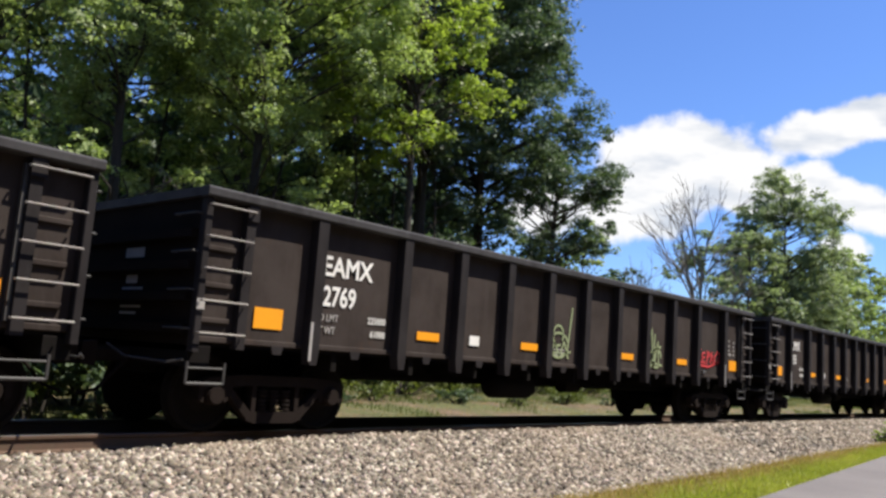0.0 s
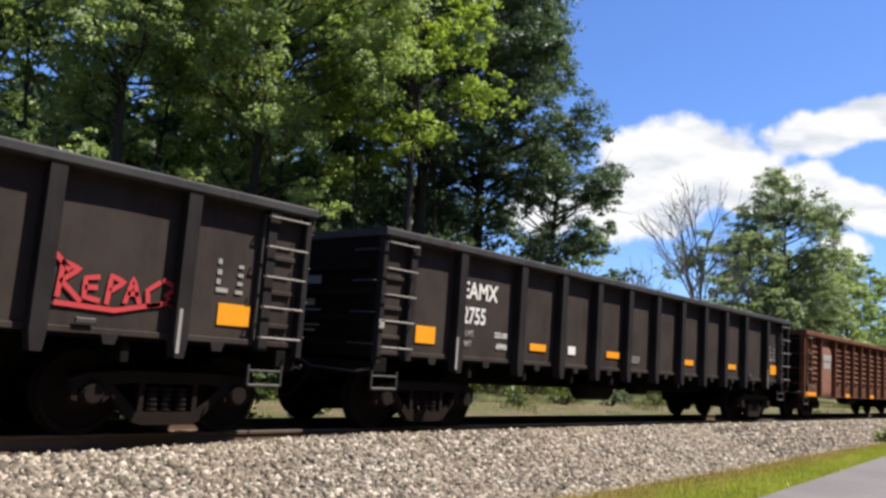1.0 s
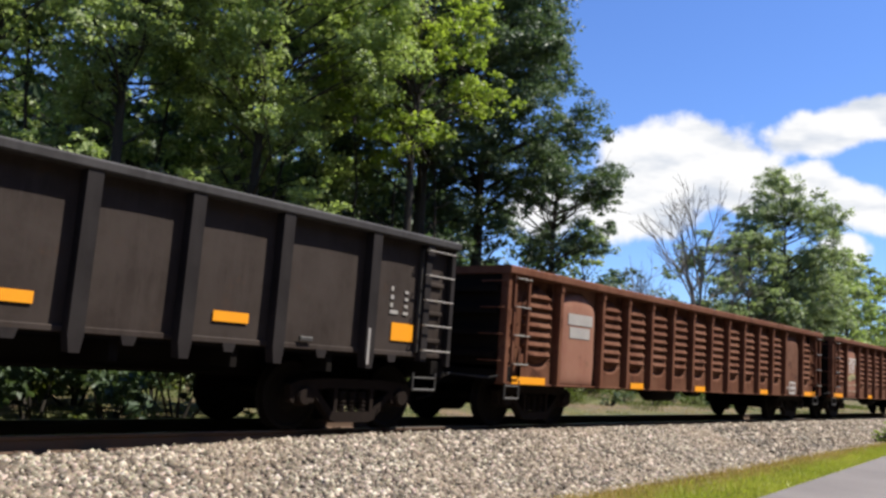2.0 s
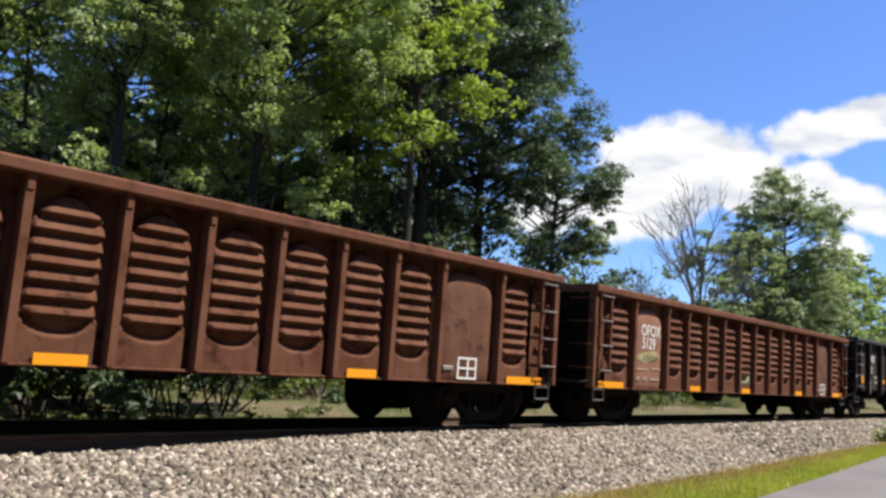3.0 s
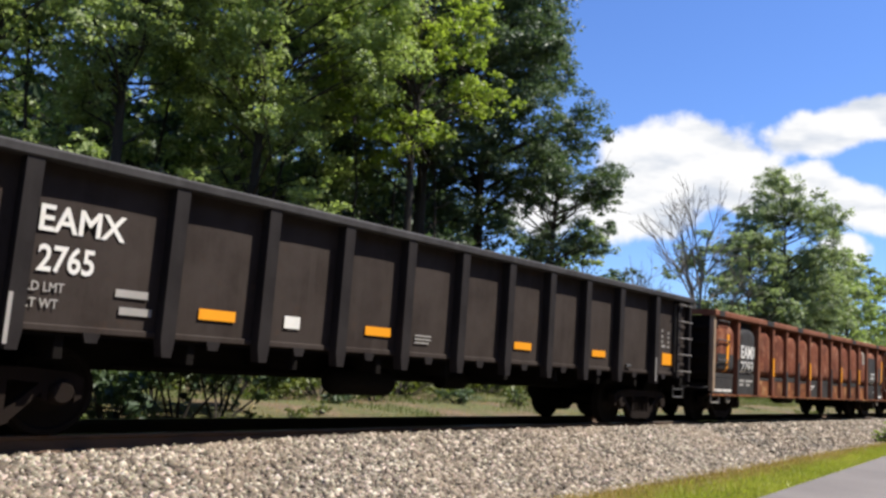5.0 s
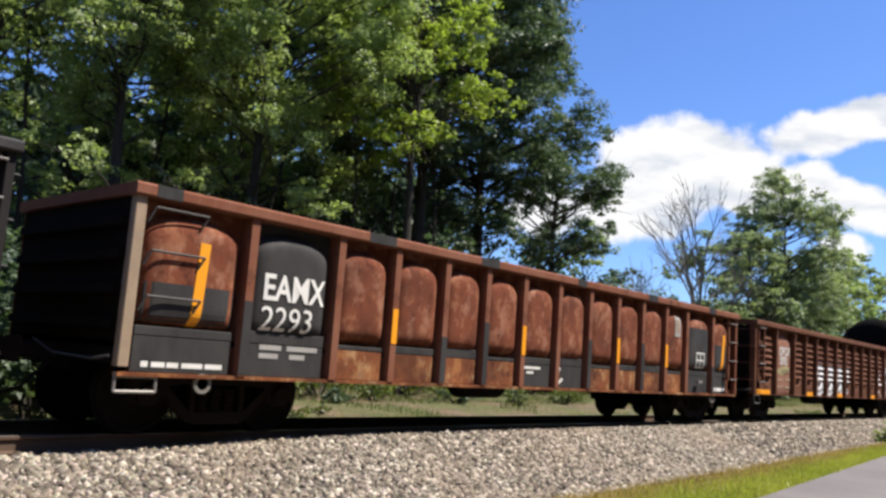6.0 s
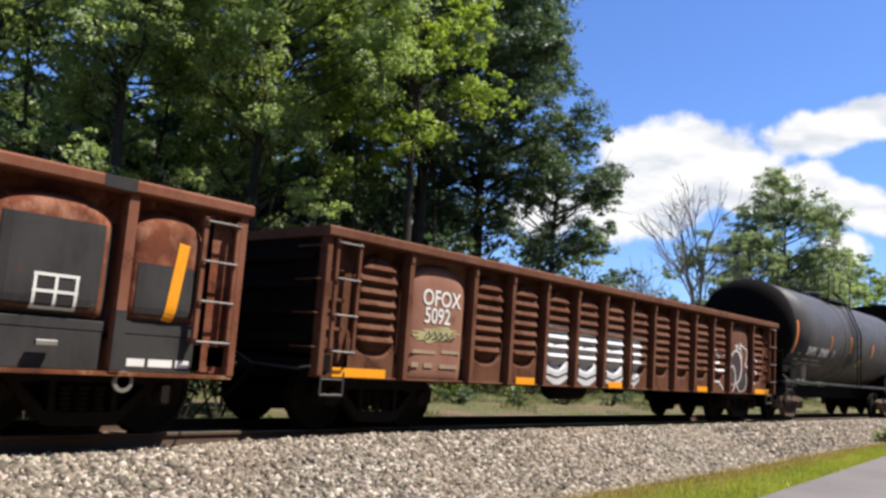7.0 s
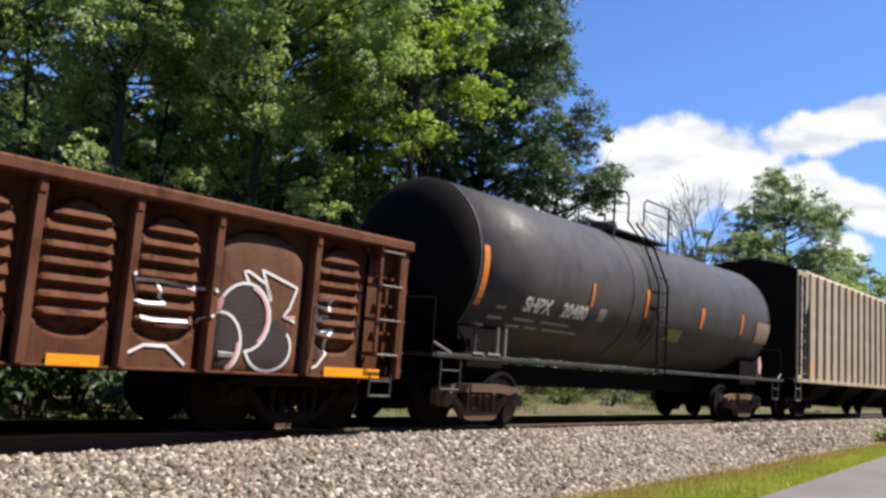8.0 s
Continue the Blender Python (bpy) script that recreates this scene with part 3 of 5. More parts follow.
# ---------------- trees ----------------
def leaf_cloud(rng, clumps, per, size, flat=0.75):
    """Leaves in sprays over clumps (x, y, z, r): folded two-triangle blades."""
    C = np.array(clumps)
    n_per = np.maximum(8, (per * 1.7 * (C[:, 3] ** 2))).astype(int)
    size = size * 0.78

    def ways(n):
        d = rng.normal(size=(n, 3))
        return d / np.linalg.norm(d, axis=1)[:, None]
    # each clump is made of flat sprays, each spray of leaves
    n_sub = np.maximum(5, 5 + 11 * np.minimum(C[:, 3], 2.6)).astype(int)
    first = np.concatenate([[0], np.cumsum(n_sub)[:-1]])
    own = np.repeat(np.arange(len(C)), n_sub)
    d = ways(len(own))
    S = C[own, :3] + d * (C[own, 3] * rng.uniform(0.25, 1.1, len(own)))[:, None] * np.array([1, 1, flat])
    SR = C[own, 3] * rng.uniform(0.16, 0.42, len(own))
    idx = np.repeat(np.arange(len(C)), n_per)
    n = len(idx)
    sub = first[idx] + (rng.random(n) * n_sub[idx]).astype(int)
    e = ways(n) * (rng.random(n) ** 0.5)[:, None]
    out = d[sub]
    P = S[sub] + e * SR[sub][:, None] * np.array([1.12, 1.12, 0.60])
    P[:, 2] -= 0.30 * SR[sub] * (e[:, 0] ** 2 + e[:, 1] ** 2)
    nrm = out * 0.45 + e * 0.3 + rng.normal(size=(n, 3)) * 0.50 + np.array([0, 0, 0.60])
    nrm /= np.linalg.norm(nrm, axis=1)[:, None]
    t = np.cross(nrm, rng.normal(size=(n, 3)))
    t /= np.linalg.norm(t, axis=1)[:, None] + 1e-9
    s = np.cross(nrm, t)
    L = (size * rng.uniform(0.6, 1.3, n))[:, None]
    V = np.stack([P - t * L, P + s * L * 0.55 + nrm * L * 0.18, P + t * L, P - s * L * 0.55 + nrm * L * 0.18], 1).reshape(-1, 3)
    o = np.arange(n)[:, None] * 4
    F = np.concatenate([o + np.array([0, 1, 2]), o + np.array([0, 2, 3])], 1).reshape(-1, 3)
    return V, F


def tree(x, y, h, r, base, label, mat=None, per=210, size=0.13, seed=0, n=46, bark=None, trunk=0.24, category="tree", name="tree", lean=0.0, bare=0.0, wide=1.0, skirt=0):
    """base: height at which the crown begins. Trunk with limbs that reach the clumps of leaves."""
    rng = np.random.default_rng(seed)
    z0 = bank_z(x, y) - 0.05
    ob = thing(name, pose(x, y, z0), label, category)
    g = Geo()
    pts = [Vector((0, 0, 0))]
    for k in range(1, 9):
        f = k / 8
        pts.append(Vector((lean * f * h * 0.12 + rng.normal() * 0.10 * f, rng.normal() * 0.10 * f, h * 0.86 * f)))
    for k in range(8):
        g.rod(pts[k], pts[k + 1], trunk * (1 - 0.115 * k) * (1.25 if k == 0 else 1), trunk * (1 - 0.115 * (k + 1)), n=10)
    clumps = []
    mid, half = (h + base) / 2, (h - base) / 2
    for k in range(n):
        while True:
            p = rng.uniform(-1, 1, 3)
            q = np.linalg.norm(p)
            if 0.35 < q < 1 and (q > 0.6 or rng.random() < 0.4):
                break
        taper = 1 - 0.35 * max(0, p[2]) ** 2
        cr = r * rng.uniform(0.15, 0.33)
        clumps.append((p[0] * r * taper * wide + lean * 0.1 * h, p[1] * r * taper, mid + p[2] * half * 0.93, cr))
    for k in range(skirt):  # boughs that hang below the crown
        a = rng.uniform(0, 6.283)
        q = r * rng.uniform(0.25, 0.85)
        clumps.append((math.cos(a) * q, math.sin(a) * q, base * rng.uniform(0.55, 1.02), r * rng.uniform(0.10, 0.19)))
    for c in clumps:
        hz = max(base * 0.6, min(h * 0.8, c[2] - 0.45 * math.hypot(c[0], c[1]) - 0.3))
        k = min(7, int(hz / (h * 0.86) * 8))
        a = pts[k].lerp(pts[k + 1], hz / (h * 0.86) * 8 - k)
        b = Vector(c[:3])
        m = a.lerp(b, 0.5) + Vector((rng.normal() * 0.2, rng.normal() * 0.2, 0.15 + rng.normal() * 0.15))
        g.rod(a, m, trunk * 0.22, trunk * 0.13, n=5)
        g.rod(m, b, trunk * 0.13, 0.010, n=5)
        for _ in range(2):
            e = b + Vector(tuple(rng.normal(size=3) * c[3] * 0.7))
            g.rod(m.lerp(b, 0.6), e, 0.02, 0.006, n=4)
    part("trunk", g, bark or M_BARK, ob)
    if bare < 1:
        keep = [c for c in clumps if rng.random() >= bare]
        V, F = leaf_cloud(rng, keep, per, size)
        part("crown", tri_mesh("crown", V, F, mat or M_LEAF), None, ob)
    return ob


def shrub(x, y, h, r, label, mat=None, seed=0, per=240, size=0.10, name="shrub", low=0.15):
    rng = np.random.default_rng(seed)
    ob = thing(name, pose(x, y, bank_z(x, y) - 0.03), label, "shrub")
    g = Geo()
    clumps = []
    for k in range(12 if low < 0.2 else 20):
        a = rng.uniform(0, 6.283)
        q = rng.random() ** 0.6
        c = (math.cos(a) * r * q, math.sin(a) * r * q, h * rng.uniform(low, 0.85) * (1 - 0.35 * q * (1 - low)), r * rng.uniform(0.28, 0.5))
        clumps.append(c)
        if low > 0.2 and k % 4:
            continue
        if low > 0.2:
            part("stem", Geo().rod((c[0] * 0.15, c[1] * 0.15, 0), c[:3], 0.03, 0.008, n=5), M_BARK, ob)
        else:
            g.rod((c[0] * 0.15, c[1] * 0.15, 0), c[:3], 0.03, 0.008, n=5)
    if g.v:
        part("stem", g, M_BARK, ob)
    V, F = leaf_cloud(rng, clumps, per, size, min(1.0, h / (2 * r)))
    V[:, 2] = np.maximum(V[:, 2], 0.0)
    part("foliage", tri_mesh("foliage", V, F, mat or M_LEAF), None, ob)
    return ob


def bare_tree(x, y, h, label, seed):
    """A leafless tree whose boughs fork upwards into fine twigs."""
    rng = np.random.default_rng(seed)
    ob = thing("dead_tree", pose(x, y, bank_z(x, y) - 0.05), label, "dead tree")
    g = Geo()

    def grow(p, d, length, r, depth):
        q = p + d * length
        g.rod(p, q, r, r * 0.72, n=5)
        if depth == 0:
            return
        for _ in range(3 if depth > 1 else 2):
            nd = (d + Vector(tuple(rng.normal(size=3) * 0.36)) + Vector((0, 0, 0.12))).normalized()
            grow(p.lerp(q, rng.uniform(0.65, 1.0)), nd, length * rng.uniform(0.6, 0.85), r * 0.6, depth - 1)

    grow(Vector((0, 0, 0)), Vector((0.03, 0, 1)).normalized(), h * 0.36, h * 0.014, 5)
    part("trunk", g, M_BARK_PALE, ob)
    return ob


def build_woods():
    big = "tall broad-leaved tree with dark green crown at the wood edge"
    tree(3.0, 15.5, 15.5, 3.4, 8.0, big, M_LEAF_DEEP_SHADE, 250, 0.10, 1, 28)
    tree(5.0, 17.5, 16.5, 2.4, 9.0, big, M_LEAF_DEEP_SHADE, 220, 0.10, 15, 22, trunk=0.2)
    tree(7.6, 14.6, 16.5, 3.2, 8.0, big, M_LEAF, 250, 0.10, 2, 40, skirt=12)
    tree(10.8, 13.2, 17.0, 4.2, 7.4, big, M_LEAF, 340, 0.09, 3, 66, skirt=12)
    tree(14.9, 12.2, 18.0, 4.9, 7.8, big, M_LEAF, 380, 0.09, 4, 90, skirt=12)
    tree(20.0, 10.3, 16.5, 3.2, 7.2, "maple with bright lime green leaves at the wood edge", M_LEAF_LIME, 270, 0.115, 5, 58, category="maple tree")
    tree(25.0, 14.5, 22.5, 5.6, 7.5, "very tall oak with dense deep green crown", M_LEAF_DEEP_SHADE, 330, 0.115, 6, 74, trunk=0.4, skirt=10, category="oak tree")
    tree(29.6, 15.0, 21.5, 5.3, 7.0, "very tall oak with dense deep green crown", M_LEAF_DEEP_SHADE, 330, 0.115, 7, 70, trunk=0.38, skirt=10, category="oak tree")
    tree(33.4, 13.2, 14.6, 3.8, 5.6, "broad oak with deep green drooping boughs", M_LEAF_DEEP_SHADE, 340, 0.11, 8, 58, category="oak tree")
    tree(38.6, 14.5, 10.2, 2.1, 2.2, "small light green tree beside the oak", M_LEAF, 200, 0.13, 9, 26, trunk=0.14)
    tree(44.0, 14.0, 7.9, 2.0, 1.0, "thin half-bare young tree", M_LEAF_FAR, 130, 0.12, 10, 18, trunk=0.10, bare=0.45)
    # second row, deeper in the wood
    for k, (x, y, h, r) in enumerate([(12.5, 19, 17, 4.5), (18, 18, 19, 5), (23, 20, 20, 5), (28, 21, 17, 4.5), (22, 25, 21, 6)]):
        tree(x, y, h, r, 3.5, "shaded tree standing inside the wood", M_LEAF if k < 3 else M_LEAF_DEEP_SHADE, 110, 0.19, 30 + k, 40)
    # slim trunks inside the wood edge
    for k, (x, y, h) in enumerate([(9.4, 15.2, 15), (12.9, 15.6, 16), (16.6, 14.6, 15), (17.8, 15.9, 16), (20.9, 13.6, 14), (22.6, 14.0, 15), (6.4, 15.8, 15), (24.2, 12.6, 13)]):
        tree(x, y, h, 1.7, 8.5, "slim tree with a high thin crown inside the wood", M_LEAF_DEEP_SHADE, 200, 0.11, 160 + k, 14, None, 0.11, "tree", lean=(-0.6, 0.4, 0.9, -0.3)[k % 4], skirt=3)
    # thin pale stems inside the wood edge
    for k, (x, y, h) in enumerate([(12.2, 12.0, 7.0), (13.4, 11.2, 5.5), (16.4, 11.0, 6.0), (6.0, 12.3, 9.0)]):
        tree(x, y, h, 1.3, 3.4, "slender pale-stemmed sapling in the undergrowth", M_LEAF_DEEP_SHADE, 120, 0.11, 60 + k, 12, M_BARK_PALE, 0.08, "sapling", "sapling")
    # beyond the gap
    bare_tree(52.0, 14.0, 13.4, "dead leafless tree with bleached twigs and ivy on its trunk", 71)
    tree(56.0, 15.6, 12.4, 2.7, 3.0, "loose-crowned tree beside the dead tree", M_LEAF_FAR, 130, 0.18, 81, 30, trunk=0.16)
    bare_tree(55.5, 15.0, 11.0, "dead leafless tree with thin bleached twigs", 72)
    bare_tree(45.0, 14.5, 8.2, "thin bare young tree beside the oak", 74)
    shrub(51.6, 13.9, 7.6, 1.3, "ivy-grown stump of the dead tree", M_LEAF_DEEP_SHADE, 72, 200, 0.15, "ivy")
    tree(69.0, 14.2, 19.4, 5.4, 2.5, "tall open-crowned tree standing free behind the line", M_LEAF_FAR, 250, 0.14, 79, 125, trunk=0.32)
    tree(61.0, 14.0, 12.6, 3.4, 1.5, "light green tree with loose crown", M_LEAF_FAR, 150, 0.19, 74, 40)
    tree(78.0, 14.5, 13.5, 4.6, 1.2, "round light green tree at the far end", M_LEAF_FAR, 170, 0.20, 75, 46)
    tree(90.0, 15.0, 15.5, 5.0, 2.5, "dense green tree far along the line", M_LEAF, 120, 0.24, 76, 40)
    tree(103.0, 16.0, 17.0, 5.5, 2.5, "dense green tree far along the line", M_LEAF, 100, 0.26, 77, 40)
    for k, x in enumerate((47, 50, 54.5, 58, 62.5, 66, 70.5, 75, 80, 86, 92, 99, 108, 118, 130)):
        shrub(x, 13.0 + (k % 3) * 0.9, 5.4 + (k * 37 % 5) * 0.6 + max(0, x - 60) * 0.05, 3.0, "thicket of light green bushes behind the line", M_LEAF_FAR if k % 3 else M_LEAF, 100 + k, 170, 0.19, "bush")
    # undergrowth of the wood
    rng = np.random.default_rng(20)
    k = 0
    for x0 in np.arange(1.5, 46.0, 1.9):
        for y0, hh in ((10.6, 1.3), (12.6, 2.6), (15.5, 5.0), (19.5, 7.0)):
            x, y = x0 + rng.normal() * 0.5, y0 + rng.normal() * 0.5 + max(0, x0 - 16) * 0.10
            if x0 < 9 and y0 < 13:
                y -= 2.2
            h = hh * rng.uniform(0.7, 1.3)
            # rows under the crowns get darker leaves, canopy shade put into the colour
            shrub(x, y, h, 1.1 + h * 0.22, "dense green undergrowth at the foot of the wood", M_LEAF_DEEP_SHADE if y0 > 11 else (M_WEED, M_LEAF)[k % 2], 200 + k, 120, 0.12)
            k += 1
    shrub(28.2, -2.86, 0.72, 0.36, "small green weed bush at the ballast edge", M_LEAF_LIME, 90, 500, 0.06, "weed_bush")
    for k, (x, y, h) in enumerate([(8.6, 3.5, 0.34), (9.8, 3.9, 0.42), (7.0, 3.4, 0.3), (11.2, 4.6, 0.4), (6.2, 3.5, 0.36), (12.8, 5.6, 0.45)]):
        shrub(x, y, h, 0.36, "leafy weeds growing close behind the track", M_WEED, 300 + k, 420, 0.06)
    rng = np.random.default_rng(41)
    for k in range(16):
        shrub(13.5 + 2.1 * k + rng.normal() * 0.5, 6.4 + 2.6 * rng.random() + 0.06 * k, rng.uniform(0.4, 0.8), rng.uniform(0.35, 0.7), "low weeds on the far bank", (M_WEED, M_LEAF_DEEP_SHADE)[k % 2], 360 + k, 420, 0.07)
    # mostly unseen thicket added, leaning out to shade ground close behind the track
    for k, (x, y, h) in enumerate([(2.6, 3.9, 3.2), (4.2, 4.3, 3.3), (5.6, 4.0, 3.2), (7.0, 4.4, 3.4), (8.3, 4.3, 3.3), (9.4, 4.7, 3.4), (3.4, 6.2, 3.8), (5.4, 6.4, 3.9), (7.4, 6.6, 4.0), (9.2, 6.8, 4.0), (10.4, 6.0, 3.7)]):
        shrub(x, y, h, 1.35, "dark thicket leaning out close behind the track", M_LEAF_DEEP_SHADE, 320 + k, 330, 0.11, "thicket", 0.27)
    # a wood that closes the distance, and unseen woods that block sky light
    C = []
    rng = np.random.default_rng(77)
    for k in range(420):
        x = rng.uniform(-40, 260)
        y = rng.uniform(30, 60) if x < 120 else rng.uniform(18, 60)
        if x < 18 and y < 60:
            y += 25
        C.append((x, y, rng.uniform(0.5, 8.5 if x < 60 else 11), rng.uniform(2.0, 3.6)))
    for k in range(760):  # depth of the wood behind its edge
        x = rng.uniform(2, 75)
        C.append((x, rng.uniform(24, 34), rng.uniform(0.3, (5.5 if x < 13 else 12.5) if x < 45 else 6.0), rng.uniform(1.9, 2.9)))
    for k in range(760):  # unseen trees added near side of the path to dim the car sides
        y = rng.uniform(-30, -17.5)
        C.append((rng.uniform(-60, 120), y, rng.uniform(0.5, 11 + 0.5 * (-17.5 - y)), rng.uniform(2.0, 3.4)))
    for k in range(260):  # unseen trees added behind the eye's left to dim the car ends
        C.append((rng.uniform(-60, -4), rng.uniform(13, 24), rng.uniform(0.5, 15), rng.uniform(2.0, 3.4)))
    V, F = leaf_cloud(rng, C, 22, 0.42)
    tagged(new("far_woods", tri_mesh("far_woods", V, F, M_LEAF_DEEP_SHADE)), "distant green woods behind the railway line", "woods", kind="stuff")


build_ground()
build_rails()
build_woods()


# ---------------- rolling stock ----------------
WHEEL_R = 0.457
WHEELSETS = []
_made = {}


def shared(name, make, material, smooth=False):
    if name + material.name not in _made:
        _made[name + material.name] = mesh_of(name, make(), material, smooth)
    return _made[name + material.name]


def g_wheelset():
    g = Geo()
    for s in (-1, 1):
        prof = [(s * 0.66, 0.10), (s * 0.69, 0.485), (s * 0.718, 0.485), (s * 0.724, WHEEL_R + 0.005), (s * 0.82, WHEEL_R - 0.006), (s * 0.822, 0.40), (s * 0.795, 0.375), (s * 0.775, 0.22), (s * 0.82, 0.13), (s * 0.84, 0.10)]
        g.lathe(prof, "y", n=32)
    g.rod((0, -1.05, 0), (0, 1.05, 0), 0.085, n=12)
    return g


def g_side_frame():
    """Cast side frame with a sloped top arm, openings and bearing pedestals; drawn in x, z."""
    g = Geo()
    y0, y1 = -0.07, 0.07
    top = [(-1.12, 0.60), (-0.98, 0.66), (-0.55, 0.70), (0.55, 0.70), (0.98, 0.66), (1.12, 0.60), (1.10, 0.50), (0.70, 0.54), (0.45, 0.57), (-0.45, 0.57), (-0.70, 0.54), (-1.10, 0.50)]
    g.plate(top, y0, y1)
    g.plate([(-0.80, 0.56), (-0.66, 0.54), (-0.34, 0.24), (-0.40, 0.16)], y0, y1)
    g.plate([(0.80, 0.56), (0.66, 0.54), (0.34, 0.24), (0.40, 0.16)], y0, y1)
    g.plate([(-0.42, 0.16), (-0.30, 0.12), (0.30, 0.12), (0.42, 0.16), (0.36, 0.26), (-0.36, 0.26)], y0, y1)
    for s in (-1, 1):
        g.plate([(s * 0.30, 0.24), (s * 0.36, 0.24), (s * 0.36, 0.58), (s * 0.30, 0.58)], y0, y1)
        g.plate([(s * 1.10, 0.56), (s * 1.10, 0.40), (s * 1.03, 0.36), (s * 1.03, 0.56)], y0, y1)
        g.plate([(s * 0.70, 0.56), (s * 0.70, 0.40), (s * 0.76, 0.36), (s * 0.76, 0.56)], y0, y1)
        g.lathe([(-0.13, 0.02), (-0.13, 0.10), (-0.09, 0.125), (0.06, 0.125)], "y", (s * 0.89, 0, WHEEL_R), n=14)
    return g


def g_springs():
    g = Geo()
    prof = []
    for k in range(5):
        prof += [(0.27 + k * 0.055, 0.05), (0.275 + k * 0.055, 0.075), (0.30 + k * 0.055, 0.075), (0.305 + k * 0.055, 0.05)]
    return g.lathe(prof, "z", n=10)


def truck(car, x, material=None):
    mat = material or M_TRUCK
    g = Geo().box(-0.17, 0.17, -0.98, 0.98, 0.40, 0.66, 0.03)
    g.lathe([(0.64, 0.20), (0.74, 0.20)], "z", n=14)
    tr = part("truck", shared("bolster", lambda: g, M_UNDER), None, car, "two-axle cast steel freight truck")
    tr.location = (x, 0, 0)
    for y in (-1.0, 1.0):
        sf = part("side_frame", shared("side_frame", g_side_frame, mat), None, tr)
        sf.location = (0, y, 0)
        for x_s in (-0.18, 0.0, 0.18):
            sp = part("spring", shared("spring", g_springs, mat), None, tr)
            sp.location = (x_s, y, 0)
    for s in (-0.89, 0.89):
        w = part("wheelset", shared("wheelset", g_wheelset, M_WHEEL, False), None, tr, "pair of dark steel wheels on an axle")
        w.location = (s, 0, WHEEL_R)
        WHEELSETS.append((w, s))
    g2 = Geo()
    for s in (-1, 1):
        g2.box(s * 0.40 - 0.04, s * 0.40 + 0.04, -0.85, 0.85, 0.30, 0.44, 0.01)
        for y in (-0.75, 0.75):
            g2.box(s * 0.42 - 0.05, s * 0.42 + 0.05, y - 0.08, y + 0.08, 0.28, 0.60)
    part("brake_beam", shared("brake_beam", lambda: g2, M_UNDER), None, tr)
    return tr


def g_coupler():
    """Knuckle coupler that points towards -x."""
    g = Geo().box(-0.42, 0.25, -0.07, 0.07, 0.76, 0.92, 0.02)
    g.plate([(-0.42, 0.70), (-0.60, 0.72), (-0.60, 0.98), (-0.42, 1.0)], -0.14, 0.02)
    g.box(-0.62, -0.50, 0.04, 0.15, 0.72, 0.98, 0.03)
    g.rod((-0.1, -0.25, 0.80), (-0.45, -0.30, 0.45), 0.02)
    g.rod((-0.45, -0.30, 0.45), (-0.60, -0.15, 0.38), 0.02)
    return g


def running_gear(car, L, inset=1.5, truck_mat=None):
    truck(car, inset, truck_mat)
    truck(car, L - inset, truck_mat)
    for x, rz in ((0.0, 0), (L, 180)):
        c = part("coupler", shared("coupler", g_coupler, M_TRUCK), None, car, "rusty knuckle coupler with brake hose")
        c.matrix_basis = pose(x, 0, 0, 0, 0, rz)


def ladder(car, x0, x1, z0, z1, y, n, stile=True, mat=None):
    """Side ladder with rungs that stand off the sheet."""
    mat = mat or M_BAR_DARK
    g = Geo()
    if stile:
        for x in (x0, x1):
            g.box(x - 0.03, x + 0.03, y, y + 0.05, z0 - 0.03, z1 + 0.05, 0.008)
            for z in (z0, z1):
                g.box(x - 0.02, x + 0.02, y, y + 0.16, z - 0.03, z + 0.03)
    else:
        g.box(x0 - 0.02, x0 + 0.02, y + 0.08, y + 0.14, z0 - 0.03, z1 + 0.03)
    lad = part("ladder", g, mat, car)
    for k in range(n):
        z = z0 + (z1 - z0) * k / (n - 1)
        part("rung", Geo().path([(x0, y + 0.02, z), (x0, y - 0.03, z), (x1, y - 0.03, z), (x1, y + 0.02, z)], 0.012), M_BAR, lad, "bare metal rung")
    return lad


def end_ladder(car, x, s, y, z0, z1, mat):
    for k in range(4):
        z = z0 + (z1 - z0) * k / 3
        part("end_grab_iron", Geo().path([(x, y, z), (x + s * 0.07, y, z), (x + s * 0.07, y + 0.45, z), (x, y + 0.45, z)], 0.012), mat, car)


def step(car, x0, x1, z0, z1, y, mat=None):
    part("sill_step", Geo().path([(x0, y, z0), (x0, y, z1), (x1, y, z1), (x1, y, z0)], 0.018).path([(x0, y, (z0 + z1) / 2 + 0.05), (x1, y, (z0 + z1) / 2 + 0.05)], 0.012), mat or M_BAR, car, "bare metal stirrup step")


def slab(car, name, x0, x1, z0, z1, y, mat, label="", skew=0.0):
    g = Geo().plate([(x0, z0), (x1, z0), (x1 + skew, z1), (x0 + skew, z1)], y - 0.004, y)
    return part(name, g, mat, car, label)


def bars(car, x, z, y, rows, mat):
    """Small unreadable stencil lines as plain bars: rows of (dx, dz, length, height)."""
    for dx, dz, ln, ht in rows:
        slab(car, "stencil_bar", x + dx, x + dx + ln, z + dz, z + dz + ht, y, mat)


